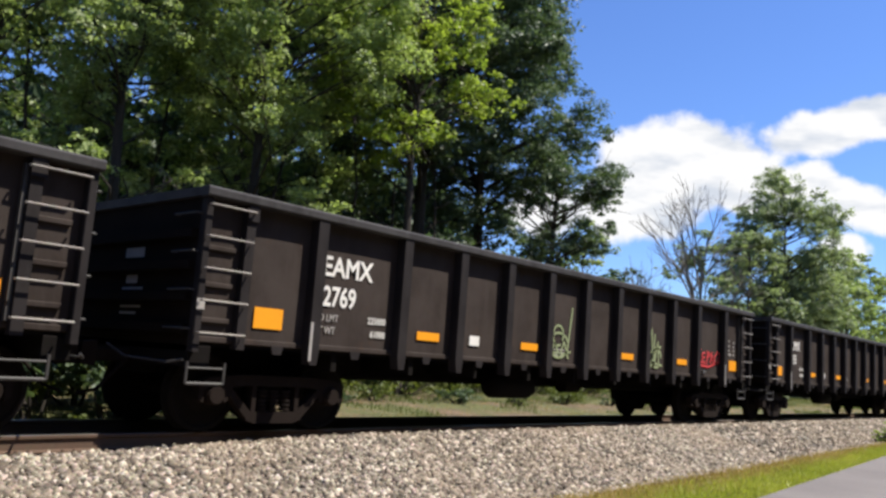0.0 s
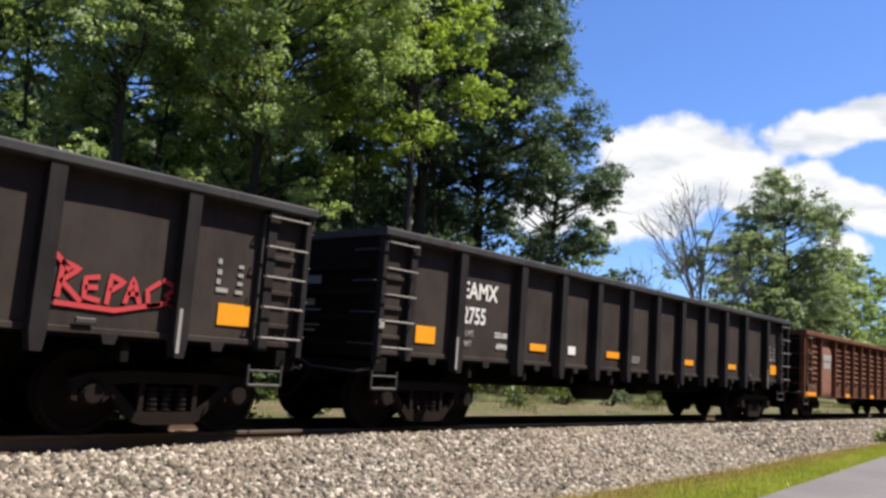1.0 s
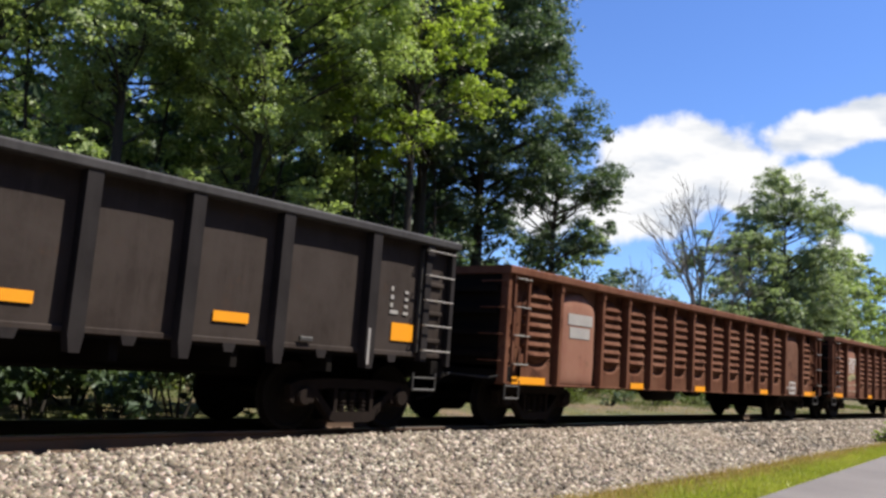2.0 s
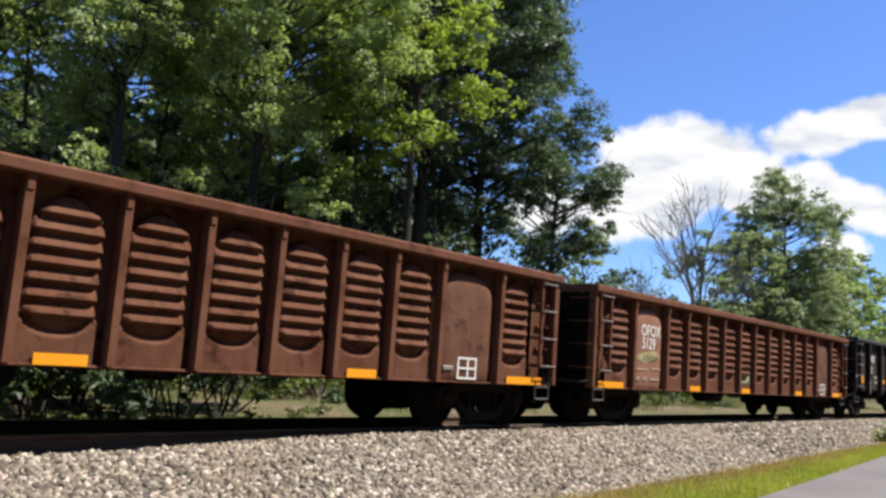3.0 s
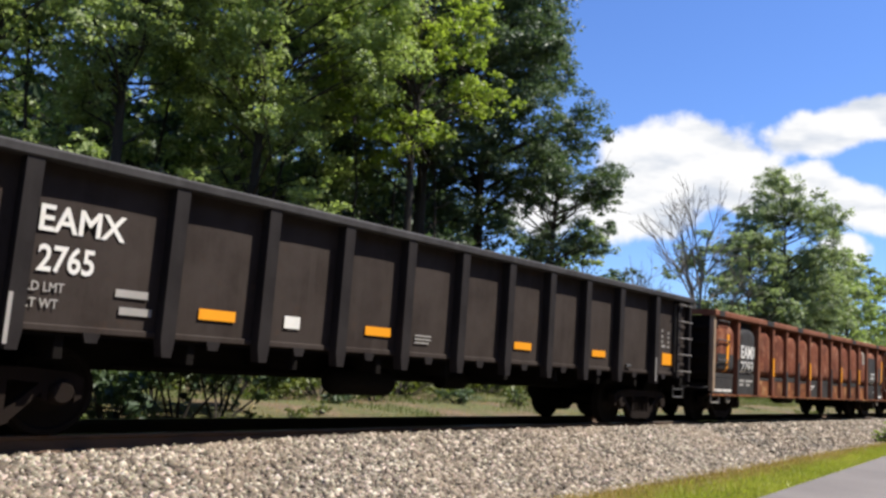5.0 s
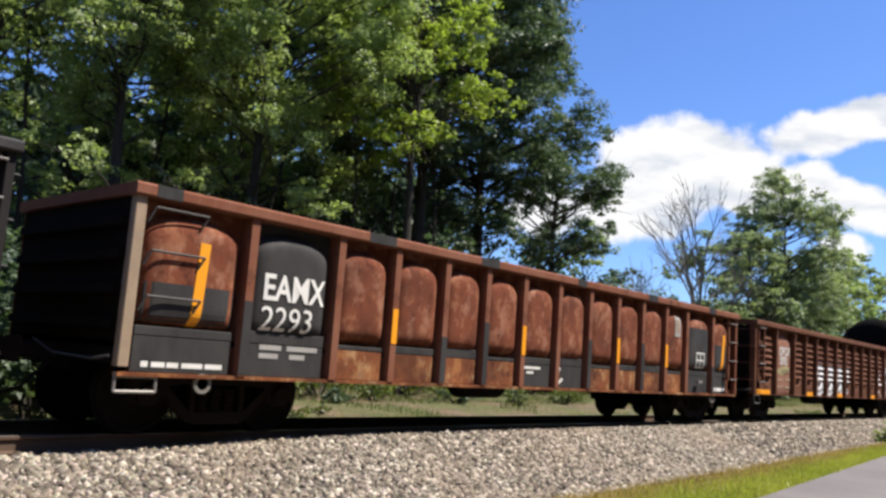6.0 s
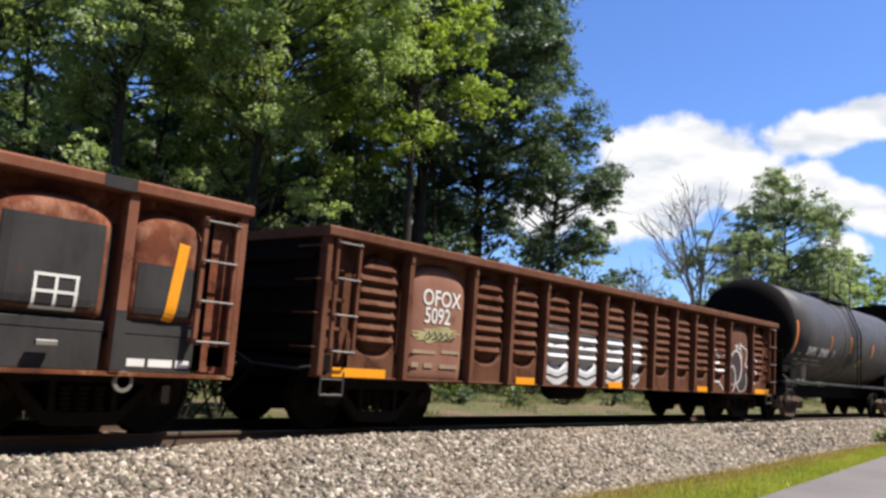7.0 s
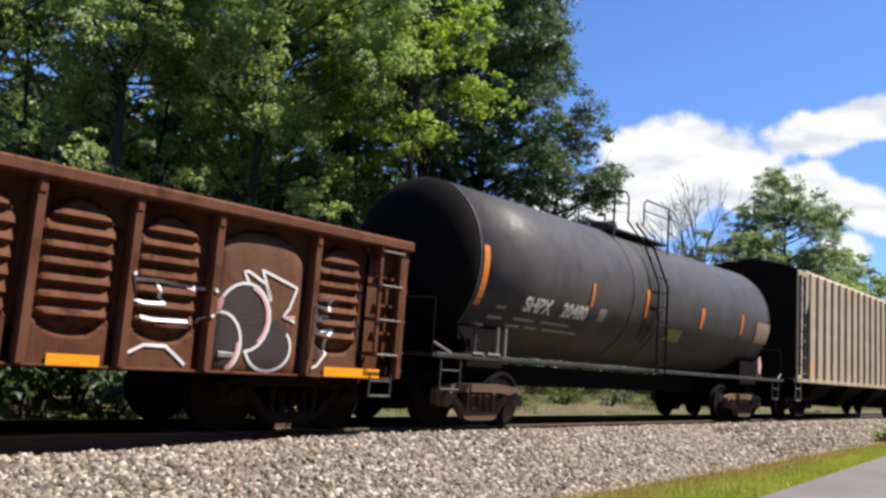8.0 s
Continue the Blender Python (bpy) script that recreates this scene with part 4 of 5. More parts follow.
def gondola_shell(car, L, zt, chord_h, zs, body, chord, panel_y, out_y=1.52, chord_in=0.16):
    """What all open gondolas share: floor, far side, ends, rails round the top, centre sill."""
    part("floor", Geo().box(0.05, L - 0.05, -panel_y + 0.01, panel_y - 0.01, 1.02, 1.08), M_UNDER, car)
    part("far_side", Geo().box(0.0, L, panel_y, panel_y + 0.02, zs, zt - chord_h), body, car)
    # end walls and ribs take a darker steel in place of shade
    for x in (0.02, L - 0.04):
        ew = part("end_wall", Geo().box(x, x + 0.02, -panel_y, panel_y, 0.95, zt - chord_h), M_END_SHADE, car, "sooty end wall")
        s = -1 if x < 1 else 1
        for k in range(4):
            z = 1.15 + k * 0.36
            part("end_rib", Geo().box(*(sorted((x + 0.01, x + 0.01 + s * 0.09))), -panel_y + 0.05, panel_y - 0.05, z, z + 0.10, 0.0), M_END_SHADE, ew)
    h = chord_h
    prof = lambda s: [(s * (out_y - chord_in), zt - h), (s * (out_y - 0.02), zt - h), (s * out_y, zt - h + 0.02), (s * out_y, zt - 0.025), (s * (out_y - 0.025), zt), (s * (out_y - chord_in), zt)]
    for s in (-1, 1):
        part("top_rail", Geo().prism(prof(s), -0.03, L + 0.03), chord, car, "worn top rail")
    for x in (-0.03, L - 0.09):
        part("end_top_rail", Geo().box(x, x + 0.12, -out_y + chord_in, out_y - chord_in, zt - h + 0.01, zt - 0.003), chord, car)
    part("centre_sill", Geo().box(0.05, L - 0.05, -0.30, 0.30, 0.66, 1.02, 0.02), M_UNDER, car)
    for x in (0.10, L - 0.22):
        part("end_sill", Geo().box(x - 0.08, x + 0.20, -1.36, 1.36, 0.78, 1.02, 0.01), M_UNDER, car)
    bearer = shared("cross_bearer", lambda: Geo().box(-0.05, 0.05, -1.30, 1.30, 0.80, 1.02, 0.01), M_UNDER)
    for k in range(9):
        part("cross_bearer", bearer, None, car).location = (2.2 + (L - 4.4) * k / 8, 0, 0)
    part("brake_reservoir", Geo().lathe([(-0.62, 0.05), (-0.58, 0.16), (-0.5, 0.20), (0.5, 0.20), (0.58, 0.16), (0.62, 0.05)], "x", (L * 0.42, -0.75, 0.66), n=18), M_UNDER, car, smooth=True)
    part("brake_cylinder", Geo().lathe([(-0.3, 0.05), (-0.3, 0.14), (0.25, 0.14), (0.3, 0.05)], "x", (L * 0.56, -0.55, 0.72), n=16), M_UNDER, car)
    for x, sx in ((0.0, -1), (L, 1)):
        part("uncoupling_lever", Geo().path([(x + sx * 0.06, -1.40, 0.86), (x + sx * 0.16, -1.25, 0.82), (x + sx * 0.16, -0.30, 0.84), (x + sx * 0.30, -0.10, 0.98)], 0.014), M_BAR_DARK, car)
    part("brake_rod", Geo().rod((L * 0.2, -0.4, 0.72), (L * 0.8, -0.4, 0.70), 0.018), M_UNDER, car)
    running_gear(car, L)


BLACK_POSTS = (1.58, 3.15, 4.39, 5.60, 6.79, 7.99, 9.18, 10.37, 11.56, 12.81, 14.31)


def black_gondola(s0, number, marks, label):
    """Black high-sided gondola with flat side sheets and broad posts."""
    L, zt, py = 16.1, 2.81, 1.345
    car = thing("gondola_car", pose(s0, 0, 0), label, "gondola car", "train cars")
    gondola_shell(car, L, zt, 0.12, 1.06, M_BLACK, M_CHORD, py)
    xs = [0.60] + list(BLACK_POSTS) + [15.35]
    surf = lambda x, z: -py
    edges = [0.02] + [x + 0.1 for x in xs] + [L - 0.02]
    for a, b in zip(edges, edges[1:]):
        f = lambda x, z: -py - 0.012 * math.sin(math.pi * min(1, max(0, (x - a) / (b - a)))) * math.sin(math.pi * min(1, max(0, (z - 1.06) / 1.7)))
        part("side_sheet", Geo().sheet(f, a, b, 1.07, 2.70, 6, 6), M_BLACK, car, smooth=True)
    part("side_sill", Geo().box(0.05, L - 0.05, -py - 0.03, -py + 0.06, 1.06, 1.13, 0.01), M_BLACK, car)
    gp = Geo().plate([(0.02, 1.05), (0.05, 0.87), (0.16, 0.87), (0.185, 1.05), (0.185, 2.69), (0.02, 2.69)], -1.50, -py + 0.0)
    post = mesh_of("side_post", gp, M_POST)
    for x in BLACK_POSTS:
        for sy in (1, -1):
            p = part("side_post", post, None, car)
            p.matrix_basis = pose(x, 0, 0) if sy > 0 else pose(x + 0.2, 0, 0, 0, 0, 180)
    gl = Geo().plate([(0, 1.0), (0.12, 1.0), (0.12, 2.69), (0, 2.69)], -1.46, -py)
    gl.plate([(-0.015, 2.50), (0.135, 2.50), (0.135, 2.69), (-0.015, 2.69)], -1.49, -1.46)
    lp = mesh_of("ladder_post", gl, M_POST)
    for x in (0.56, 15.45):
        p = part("ladder_post", lp, None, car)
        p.location = (x, 0, 0)
    # stiffeners on the end bays behind the ladders
    for x0 in (0.12, 15.56):
        for z in (1.28, 1.68, 2.10):
            part("sheet_rib", Geo().box(x0, x0 + 0.36, -py - 0.05, -py - 0.014, z, z + 0.06, 0.01), M_BLACK, car)
        part("corner_post", Geo().box(0.0 if x0 < 1 else L - 0.09, 0.09 if x0 < 1 else L, -1.46, -py, 0.95, 2.69, 0.01), M_POST, car)
    for k in range(12):
        xa = ([0.60] + list(BLACK_POSTS))[k]
        xb = (list(BLACK_POSTS) + [15.35])[k]
        part("sill_tab", Geo().plate([((xa + xb) / 2 + 0.02, 1.07), ((xa + xb) / 2 + 0.05, 0.97), ((xa + xb) / 2 + 0.17, 0.97), ((xa + xb) / 2 + 0.20, 1.07)], -py - 0.05, -py - 0.02), M_POST, car)
    for x0, x1 in ((0.03, 0.62), (15.42, 16.0)):
        ladder(car, x0, x1, 1.16, 2.60, -1.50, 5, stile=False)
        step(car, x0 - 0.03, x1 - 0.14, 0.84, 0.60, -1.40, M_BAR_DARK)
    end_ladder(car, 0.0, -1, -1.38, 1.2, 2.5, M_BAR_DARK)
    end_ladder(car, L, 1, -1.38, 1.2, 2.5, M_BAR_DARK)
    slab(car, "end_placard", 0.0, 0.1, 1.42, 1.54, -1.462, M_DIM)
    for ya, yb, z, h in ((-0.15, 0.30, 2.04, 0.12), (-0.05, 0.22, 1.72, 0.10), (-0.20, 0.30, 1.64, 0.03), (-0.20, 0.30, 1.42, 0.03), (-0.10, 0.30, 1.34, 0.03)):
        part("end_stencil", Geo().box(0.014, 0.0185, ya, yb, z, z + h), M_DIM, car)
    yy = -py - 0.016
    slab(car, "reflector", 0.84, 1.26, 1.27, 1.52, yy, M_YELLOW, "yellow reflective plate")
    slab(car, "reflector", 14.92, 15.35, 1.27, 1.52, yy, M_YELLOW, "yellow reflective plate")
    for x in (3.67, 6.22, 9.60, 12.06):
        slab(car, "reflector", x, x + 0.48, 1.31, 1.43, yy - 0.004, M_YELLOW, "yellow reflective strip")
    slab(car, "white_placard", 4.86, 5.10, 1.30, 1.45, yy - 0.004, M_WHITE, "small white notice")
    if number:
        letters("EAMX", 0.36, 1.82, 2.03, yy - 0.004, M_WHITE, car, bold=0.02, wide=0.92)
        letters(number, 0.36, 1.86, 1.64, yy - 0.004, M_WHITE, car, bold=0.02, wide=0.80)
        letters("LD LMT", 0.13, 1.78, 1.44, yy - 0.004, M_DIM, car, wide=0.85)
        letters("LT WT", 0.13, 1.78, 1.28, yy - 0.004, M_DIM, car, wide=0.85)
        for text, x, z in ((marks[0], 2.68, 1.46), (marks[1], 2.74, 1.28)):
            if text:
                letters(text, 0.125, x, z, yy - 0.004, M_WHITE, car, wide=0.9)
            else:
                bars(car, x, z, yy - 0.004, [(0, 0, 0.36, 0.08)], M_DIM)
    slab(car, "post_stripe", 1.60, 1.64, 0.92, 1.40, -1.502, M_DIM)
    slab(car, "post_stripe", 14.36, 14.40, 0.92, 1.40, -1.502, M_DIM)
    bars(car, 7.20, 1.26, yy - 0.004, [(0, 0, 0.30, 0.02), (0, 0.05, 0.34, 0.02), (0, 0.10, 0.34, 0.02)], M_DIM)
    bars(car, 14.86, 1.64, yy - 0.004, [(0.0, 0.32, 0.05, 0.06), (0, 0.20, 0.06, 0.06), (0, 0.09, 0.05, 0.06), (0.0, 0.0, 0.16, 0.05), (0.26, 0.0, 0.10, 0.04), (0.28, 0.10, 0.07, 0.04), (0.28, 0.20, 0.07, 0.04), (0.28, 0.30, 0.07, 0.04)], M_DIM)
    part("retainer_box", Geo().box(13.30, 13.50, -py - 0.07, -py - 0.03, 1.16, 1.22, 0.01), M_BAR_DARK, car)
    return car, surf


def rib_profile(z, z0, pitch, n):
    """Pressed louvre ribs: a lip that slopes back upwards."""
    u = (z - z0) / pitch
    if u < 0 or u > n:
        return 0.0
    f = u % 1.0
    if f < 0.16:
        return f / 0.16
    return max(0.0, 1.0 - ((f - 0.16) / 0.62) ** 1.3)


def stamped(py, a, b, z0=1.20, n=7, pitch=0.163, deep=0.080):
    """A side sheet pressed with louvre ribs between posts at a and b."""
    def f(x, z):
        u = (x - a) / (b - a)
        e = min(u + 0.02, 0.94 - u)
        arch = 2.42 - 0.42 * (2 * u - 0.96) ** 2
        bowl = 1.06 + 0.30 * abs(2 * u - 0.96) ** 2.5
        k = min(1.0, max(0.0, (e - 0.05) / 0.13), max(0.0, (arch - z) / 0.10), max(0.0, (z - bowl) / 0.12))
        k = max(0.0, k)
        env = math.sqrt(max(0.0, 1 - (1 - k) ** 2))
        foot = 0.125 * min(1.0, max(0.0, (bowl + 0.06 - z) / 0.12)) * min(1.0, max(0.0, (0.95 - u) / 0.06))
        return -py + 0.06 - max(foot, env * (0.105 + deep * rib_profile(z, z0, pitch, n)))
    return f


def bulged(py, a, b, z0, z1, d):
    """A pillow pressed outwards, with an arched top."""
    def f(x, z):
        u = min(1, max(0, (x - a) / (b - a)))
        top = z1 - 0.16 * (z1 - z0) * abs(2 * u - 1) ** 2.4
        w = min(1, max(0, (z - z0) / (top - z0)))
        return -py - d * max(0.0, 1 - abs(2 * u - 1) ** 7) ** 0.6 * max(0.0, 1 - abs(2 * w - 1) ** 9) ** 0.6
    return f


def brown_gondola(s0, number, label, stencil=True):
    """Oxide brown mill gondola with pressed ribs in its side sheets."""
    L, zt, py = 16.08, 2.665, 1.31
    car = thing("gondola_car", pose(s0, 0, 0), label, "gondola car", "train cars")
    gondola_shell(car, L, zt, 0.14, 0.85, M_BROWN, M_BROWN_CHORD, py, chord_in=0.32)
    posts = [1.54] + [2.99 + 0.997 * k for k in range(11)] + [14.40]
    bays = [(0.52, 1.54, "s"), (1.54, 2.99, "l")] + [(2.99 + 0.997 * k, 2.99 + 0.997 * (k + 1), "s") for k in range(10)] + [(12.96, 14.40, "b"), (14.40, 15.40, "s")]
    surfs = []
    for a, b, kind in bays:
        if kind == "s":
            f = stamped(py, a + 0.06, b)
            part("side_sheet", Geo().sheet(f, a + 0.05, b + 0.05, 0.74, 2.535, 18, 88), M_BROWN, car)
        else:
            f = bulged(py - 0.06, a + 0.08, b - 0.04, 0.66, 2.44, 0.15)
            part("side_sheet", Geo().sheet(f, a + 0.05, b + 0.05, 0.74, 2.535, 30, 40), M_LABEL if kind == "l" else M_TANRUST, car, "faded pink-brown label panel" if kind == "l" else "")
        surfs.append((a, b, f))
    for a, b in ((0.0, 0.58), (15.46, L)):
        part("side_sheet", Geo().sheet(lambda x, z: -py, a, b, 0.74, 2.535, 2, 2), M_BROWN, car)
        for z in (1.32, 1.70, 2.08):
            part("sheet_rib", Geo().box(a + 0.12, b - 0.14, -py - 0.05, -py, z, z + 0.05, 0.012), M_BROWN, car)
    gp = Geo().plate([(0, 0.75), (0.085, 0.75), (0.085, 2.535), (0, 2.535)], -1.47, -py + 0.01)
    gp.plate([(0.01, 2.38), (0.075, 2.38), (0.075, 2.46), (0.01, 2.46)], -1.485, -1.47)
    post = mesh_of("side_post", gp, M_BROWN_CHORD)
    for x in posts:
        for sy in (1, -1):
            p = part("side_post", post, None, car)
            p.matrix_basis = pose(x, 0, 0) if sy > 0 else pose(x + 0.085, 0, 0, 0, 0, 180)
    part("side_sill", Geo().box(0.02, L - 0.02, -py - 0.085, -py + 0.05, 0.72, 0.75, 0.008), M_BROWN, car)
    for x in (0.0, L - 0.10):
        part("corner_post", Geo().box(x, x + 0.10, -1.46, -py - 0.001, 0.75, 2.535, 0.012), M_BROWN_CHORD, car)
    ladder(car, 0.16, 0.55, 1.06, 2.46, -1.50, 4, mat=M_BROWN_CHORD)
    ladder(car, 15.53, 15.92, 1.06, 2.46, -1.50, 4, mat=M_BROWN_CHORD)
    step(car, 0.12, 0.50, 0.80, 0.50, -1.40, M_BAR_DARK)
    step(car, 15.55, 15.95, 0.80, 0.50, -1.40, M_BAR_DARK)
    end_ladder(car, 0.0, -1, -1.40, 1.1, 2.4, M_BROWN_CHORD)
    end_ladder(car, L, 1, -1.40, 1.1, 2.4, M_BROWN_CHORD)
    yy = -py - 0.09
    for x0, x1 in ((0.30, 1.26), (14.74, 15.72)):
        slab(car, "reflector", x0, x1, 0.738, 0.858, yy, M_YELLOW, "yellow reflective strip")
    for k in (1, 4, 8):
        x0 = 2.99 + 0.997 * k + 0.30
        slab(car, "reflector", x0, x0 + 0.53, 0.738, 0.853, yy, M_YELLOW, "yellow reflective strip")
    ly = -py - 0.095
    if not number:
        bars(car, 1.90, 1.60, ly, [(0, 0.24, 0.82, 0.2), (0.06, 0, 0.68, 0.2)], M_DIM)
    if number:
        letters("OFOX", 0.33, 1.90, 1.83, ly, M_WHITE, car, bold=0.010, wide=0.92, surf=surfs[1][2])
        letters(number, 0.33, 1.96, 1.57, ly, M_WHITE, car, bold=0.010, wide=0.87, surf=surfs[1][2])
        bars(car, 1.76, 0.88, ly, [(0.0, 0.24, 0.50, 0.05), (0.62, 0.26, 0.42, 0.05), (0.0, 0.04, 0.14, 0.07), (0.26, 0.04, 0.18, 0.07), (0.60, 0.04, 0.40, 0.06)], M_TAN)
        g = Geo()
        f = surfs[1][2]
        for k in range(12):  # leaf-shaped fill
            z = 1.28 + 0.021 * k
            w = math.sin(math.pi * (k + 0.8) / 12.6) * (1 + 0.22 * math.sin(k * 2.7 + s0))
            g.ribbon([(2.27 - 0.48 * w + 0.018 * (k - 6), z), (2.27 + 0.44 * w + 0.03 * (k - 6), z + 0.02)], 0.024, f, 0.006)
        part("graffiti", g, M_GRAF_Y, car, "yellow-green filled spray tag")
        g = Geo()
        for k in range(5):
            x0 = 1.98 + k * 0.13
            g.ribbon([(x0, 1.33 + 0.03 * (k % 2)), (x0 + 0.10, 1.45), (x0 + 0.14, 1.36), (x0 + 0.05, 1.33)], 0.018, f, 0.012)
        part("graffiti", g, M_GRAF_K, car, "dark lines of the spray tag")
    # square routing stencil near the rear
    x0, z0, d = 13.48, 0.78, 0.23
    g = Geo()
    for x in (x0, x0 + d, x0 + 2 * d - 0.04):
        g.plate([(x, z0), (x + 0.035, z0), (x + 0.035, z0 + 0.33), (x, z0 + 0.33)], ly - 0.003, ly + 0.001)
    for z in (z0, z0 + 0.15, z0 + 0.30):
        g.plate([(x0, z), (x0 + 2 * d, z), (x0 + 2 * d, z + 0.03), (x0, z + 0.03)], ly - 0.006, ly - 0.002)
    if stencil:
        part("inspection_stencil", g, M_WHITE, car, "white boxed stencil")
    part("retainer_box", Geo().box(13.16, 13.38, -py - 0.10, -py - 0.03, 0.90, 0.97, 0.012), M_BAR, car)

    def surf(x, z):
        for a, b, f in surfs:
            if a <= x < b:
                if x < a + 0.09:
                    return -1.475
                return f(x, z)
        return -py
    return car, surf


def rust_gondola(s0, label):
    """Orange rusted gondola with bulged side sheets over a deep sill."""
    L, zt, py = 15.98, 2.68, 1.36
    car = thing("gondola_car", pose(s0, 0, 0), label, "gondola car", "train cars")
    gondola_shell(car, L, zt, 0.14, 0.85, M_RUST, M_RUST_CHORD, py, chord_in=0.34)
    posts = [1.45, 2.82, 3.87, 4.93, 5.92, 6.92, 7.97, 9.01, 10.05, 11.06, 12.10, 13.11, 14.50]
    edges = [0.06] + posts + [15.55]
    surfs = []
    for k, (a, b) in enumerate(zip(edges, edges[1:])):
        f = bulged(py - 0.10, a + 0.10, b - 0.06, 1.20, 2.42, 0.195)
        part("side_sheet", Geo().sheet(f, a + 0.06, b + 0.06, 1.10, 2.55, 30, 40), M_PATCH if k == 1 else M_RUST, car, "side sheet with grey touch-up paint" if k == 1 else "", True)
        g = Geo().box(a + 0.13, b - 0.07, -py - 0.025, -py + 0.03, 0.70, 1.09, 0.01)
        part("sill_plate", g, M_PATCH if k in (0, 1, 6, 7, 12, 13) else M_SILL, car)
        # band between bulge and sill, darker than both
        part("touch_up", Geo().box(a + 0.13, b - 0.07, -py - 0.030, -py + 0.06, 1.09, 1.19 + 0.05 * math.sin(k * 2.1), 0.008), M_PATCH, car, "dark painted band above the sill")
        surfs.append((a, b, f))
    part("side_sheet", Geo().sheet(lambda x, z: -py, 15.60, L, 0.72, 2.55, 2, 2), M_RUST, car)
    gp = Geo().plate([(0.005, 0.70), (0.115, 0.70), (0.115, 2.55), (0.005, 2.55)], -1.475, -py + 0.11)
    post = mesh_of("side_post", gp, M_RUST_CHORD)
    for x in posts:
        for sy in (1, -1):
            p = part("side_post", post, None, car)
            p.matrix_basis = pose(x, 0, 0) if sy > 0 else pose(x + 0.12, 0, 0, 0, 0, 180)
    for x in (3.87, 6.92, 10.05, 12.10):
        slab(car, "reflector", x + 0.01, x + 0.11, 1.22, 1.70, -1.479, M_YELLOW, "yellow reflective stripe on a post")
    for x in (1.45, 4.93, 5.92, 9.01, 11.06, 14.50):
        slab(car, "touch_up", x + 0.002, x + 0.118, 0.72, 1.30 + 0.4 * math.sin(x * 5) ** 2, -1.477, M_PATCH)
    part("side_sill", Geo().box(0.02, L - 0.02, -1.46, -py, 0.66, 0.70, 0.0), M_SILL, car)
    for x, w in ((0.2, 0.3), (3.3, 0.5), (5.7, 0.45), (8.5, 0.3), (11.2, 0.4), (14.2, 0.35)):
        part("rail_patch", Geo().box(x, x + w, -1.524, -1.50, 2.545, 2.675, 0.003), M_PATCH, car, "grey touch-up on the top rail")
    part("corner_post", Geo().box(0.0, 0.13, -1.47, -py, 0.76, 2.55, 0.012), M_TAN, car, "buff-coloured corner angle")
    part("corner_post", Geo().box(L - 0.10, L, -1.47, -py - 0.001, 0.70, 2.55, 0.012), M_RUST_CHORD, car)
    ladder(car, 15.42, 15.84, 1.06, 2.40, -1.50, 4, mat=M_RUST_CHORD)
    for z in (1.50, 1.98, 2.44):
        part("grab_iron", Geo().path([(0.16, -py - 0.10, z - 0.16), (0.22, -1.50, z), (0.86, -1.50, z), (0.80, -py - 0.10, z - 0.14)], 0.014), M_BAR_DARK, car)
    step(car, 0.02, 0.48, 0.70, 0.50, -1.42)
    for x in (1.05, 14.7):
        part("tow_loop", Geo().lathe([(-0.02, 0.07), (-0.02, 0.11), (0.02, 0.11), (0.02, 0.07), (-0.02, 0.07)], "y", (x, -1.40, 0.60), n=16), M_BAR, car)
    f0 = surfs[0][2]
    g = Geo().ribbon([(0.84, 1.19), (0.85, 1.5), (0.87, 1.9), (0.88, 2.15)], 0.13, f0, 0.008)
    part("reflector", g, M_YELLOW, car, "long yellow reflective stripe")
    f1 = surfs[-1][2]
    part("reflector", Geo().ribbon([(15.10, 1.25), (15.14, 1.6), (15.2, 2.1)], 0.13, f1, 0.008), M_YELLOW, car, "long yellow reflective stripe")
    g = Geo().sheet(lambda x, z: f0(x, z) - 0.004, 0.14, 1.43, 1.19, 1.66 , 14, 8)
    part("touch_up", g, M_PATCH, car, "grey touch-up paint")
    letters("EAMX", 0.44, 1.70, 1.62, -py, M_WHITE, car, bold=0.02, wide=0.82, surf=surfs[1][2])
    letters("2293", 0.42, 1.70, 1.25, -py, M_WHITE, car, bold=0.0, wide=0.96, surf=surfs[1][2])
    bars(car, 1.78, 0.92, -py - 0.028, [(0, 0.10, 0.32, 0.06), (0.40, 0.10, 0.48, 0.06), (0, 0.0, 0.28, 0.06), (0.45, 0.0, 0.24, 0.06)], M_DIM)
    bars(car, 0.30, 0.76, -py - 0.028, [(0, 0, 0.08, 0.06), (0.12, 0, 0.16, 0.055), (0.30, 0, 0.14, 0.055), (0.48, 0, 0.26, 0.055), (0.77, 0, 0.22, 0.055)], M_WHITE)
    bars(car, 14.72, 0.76, -py - 0.028, [(0, 0, 0.2, 0.08), (0.24, 0, 0.28, 0.08), (0.56, 0, 0.16, 0.08)], M_WHITE)
    bars(car, 7.12, 1.00, -py - 0.028, [(0, 0, 0.5, 0.04), (0.1, -0.08, 0.2, 0.04)], M_WHITE)
    g = Geo()
    fl = lambda x, z: -py - 0.026
    g.ribbon([(8.22, 1.06), (8.10, 0.74)], 0.05, fl, 0.005).ribbon([(8.06, 0.92), (8.10, 0.73), (8.32, 0.86)], 0.05, fl, 0.006)
    part("arrow_mark", g, M_WHITE, car, "white painted arrow")
    g = Geo().ribbon([(12.70, 1.90), (12.70, 2.36)], 0.26, surfs[11][2], 0.008)
    part("white_placard", g, M_DIM, car, "white notice on the sheet")
    part("white_placard", Geo().ribbon([(12.70, 1.98), (12.70, 2.28)], 0.13, surfs[11][2], 0.012), M_TAN, car, "faded notice face")
    g = Geo()
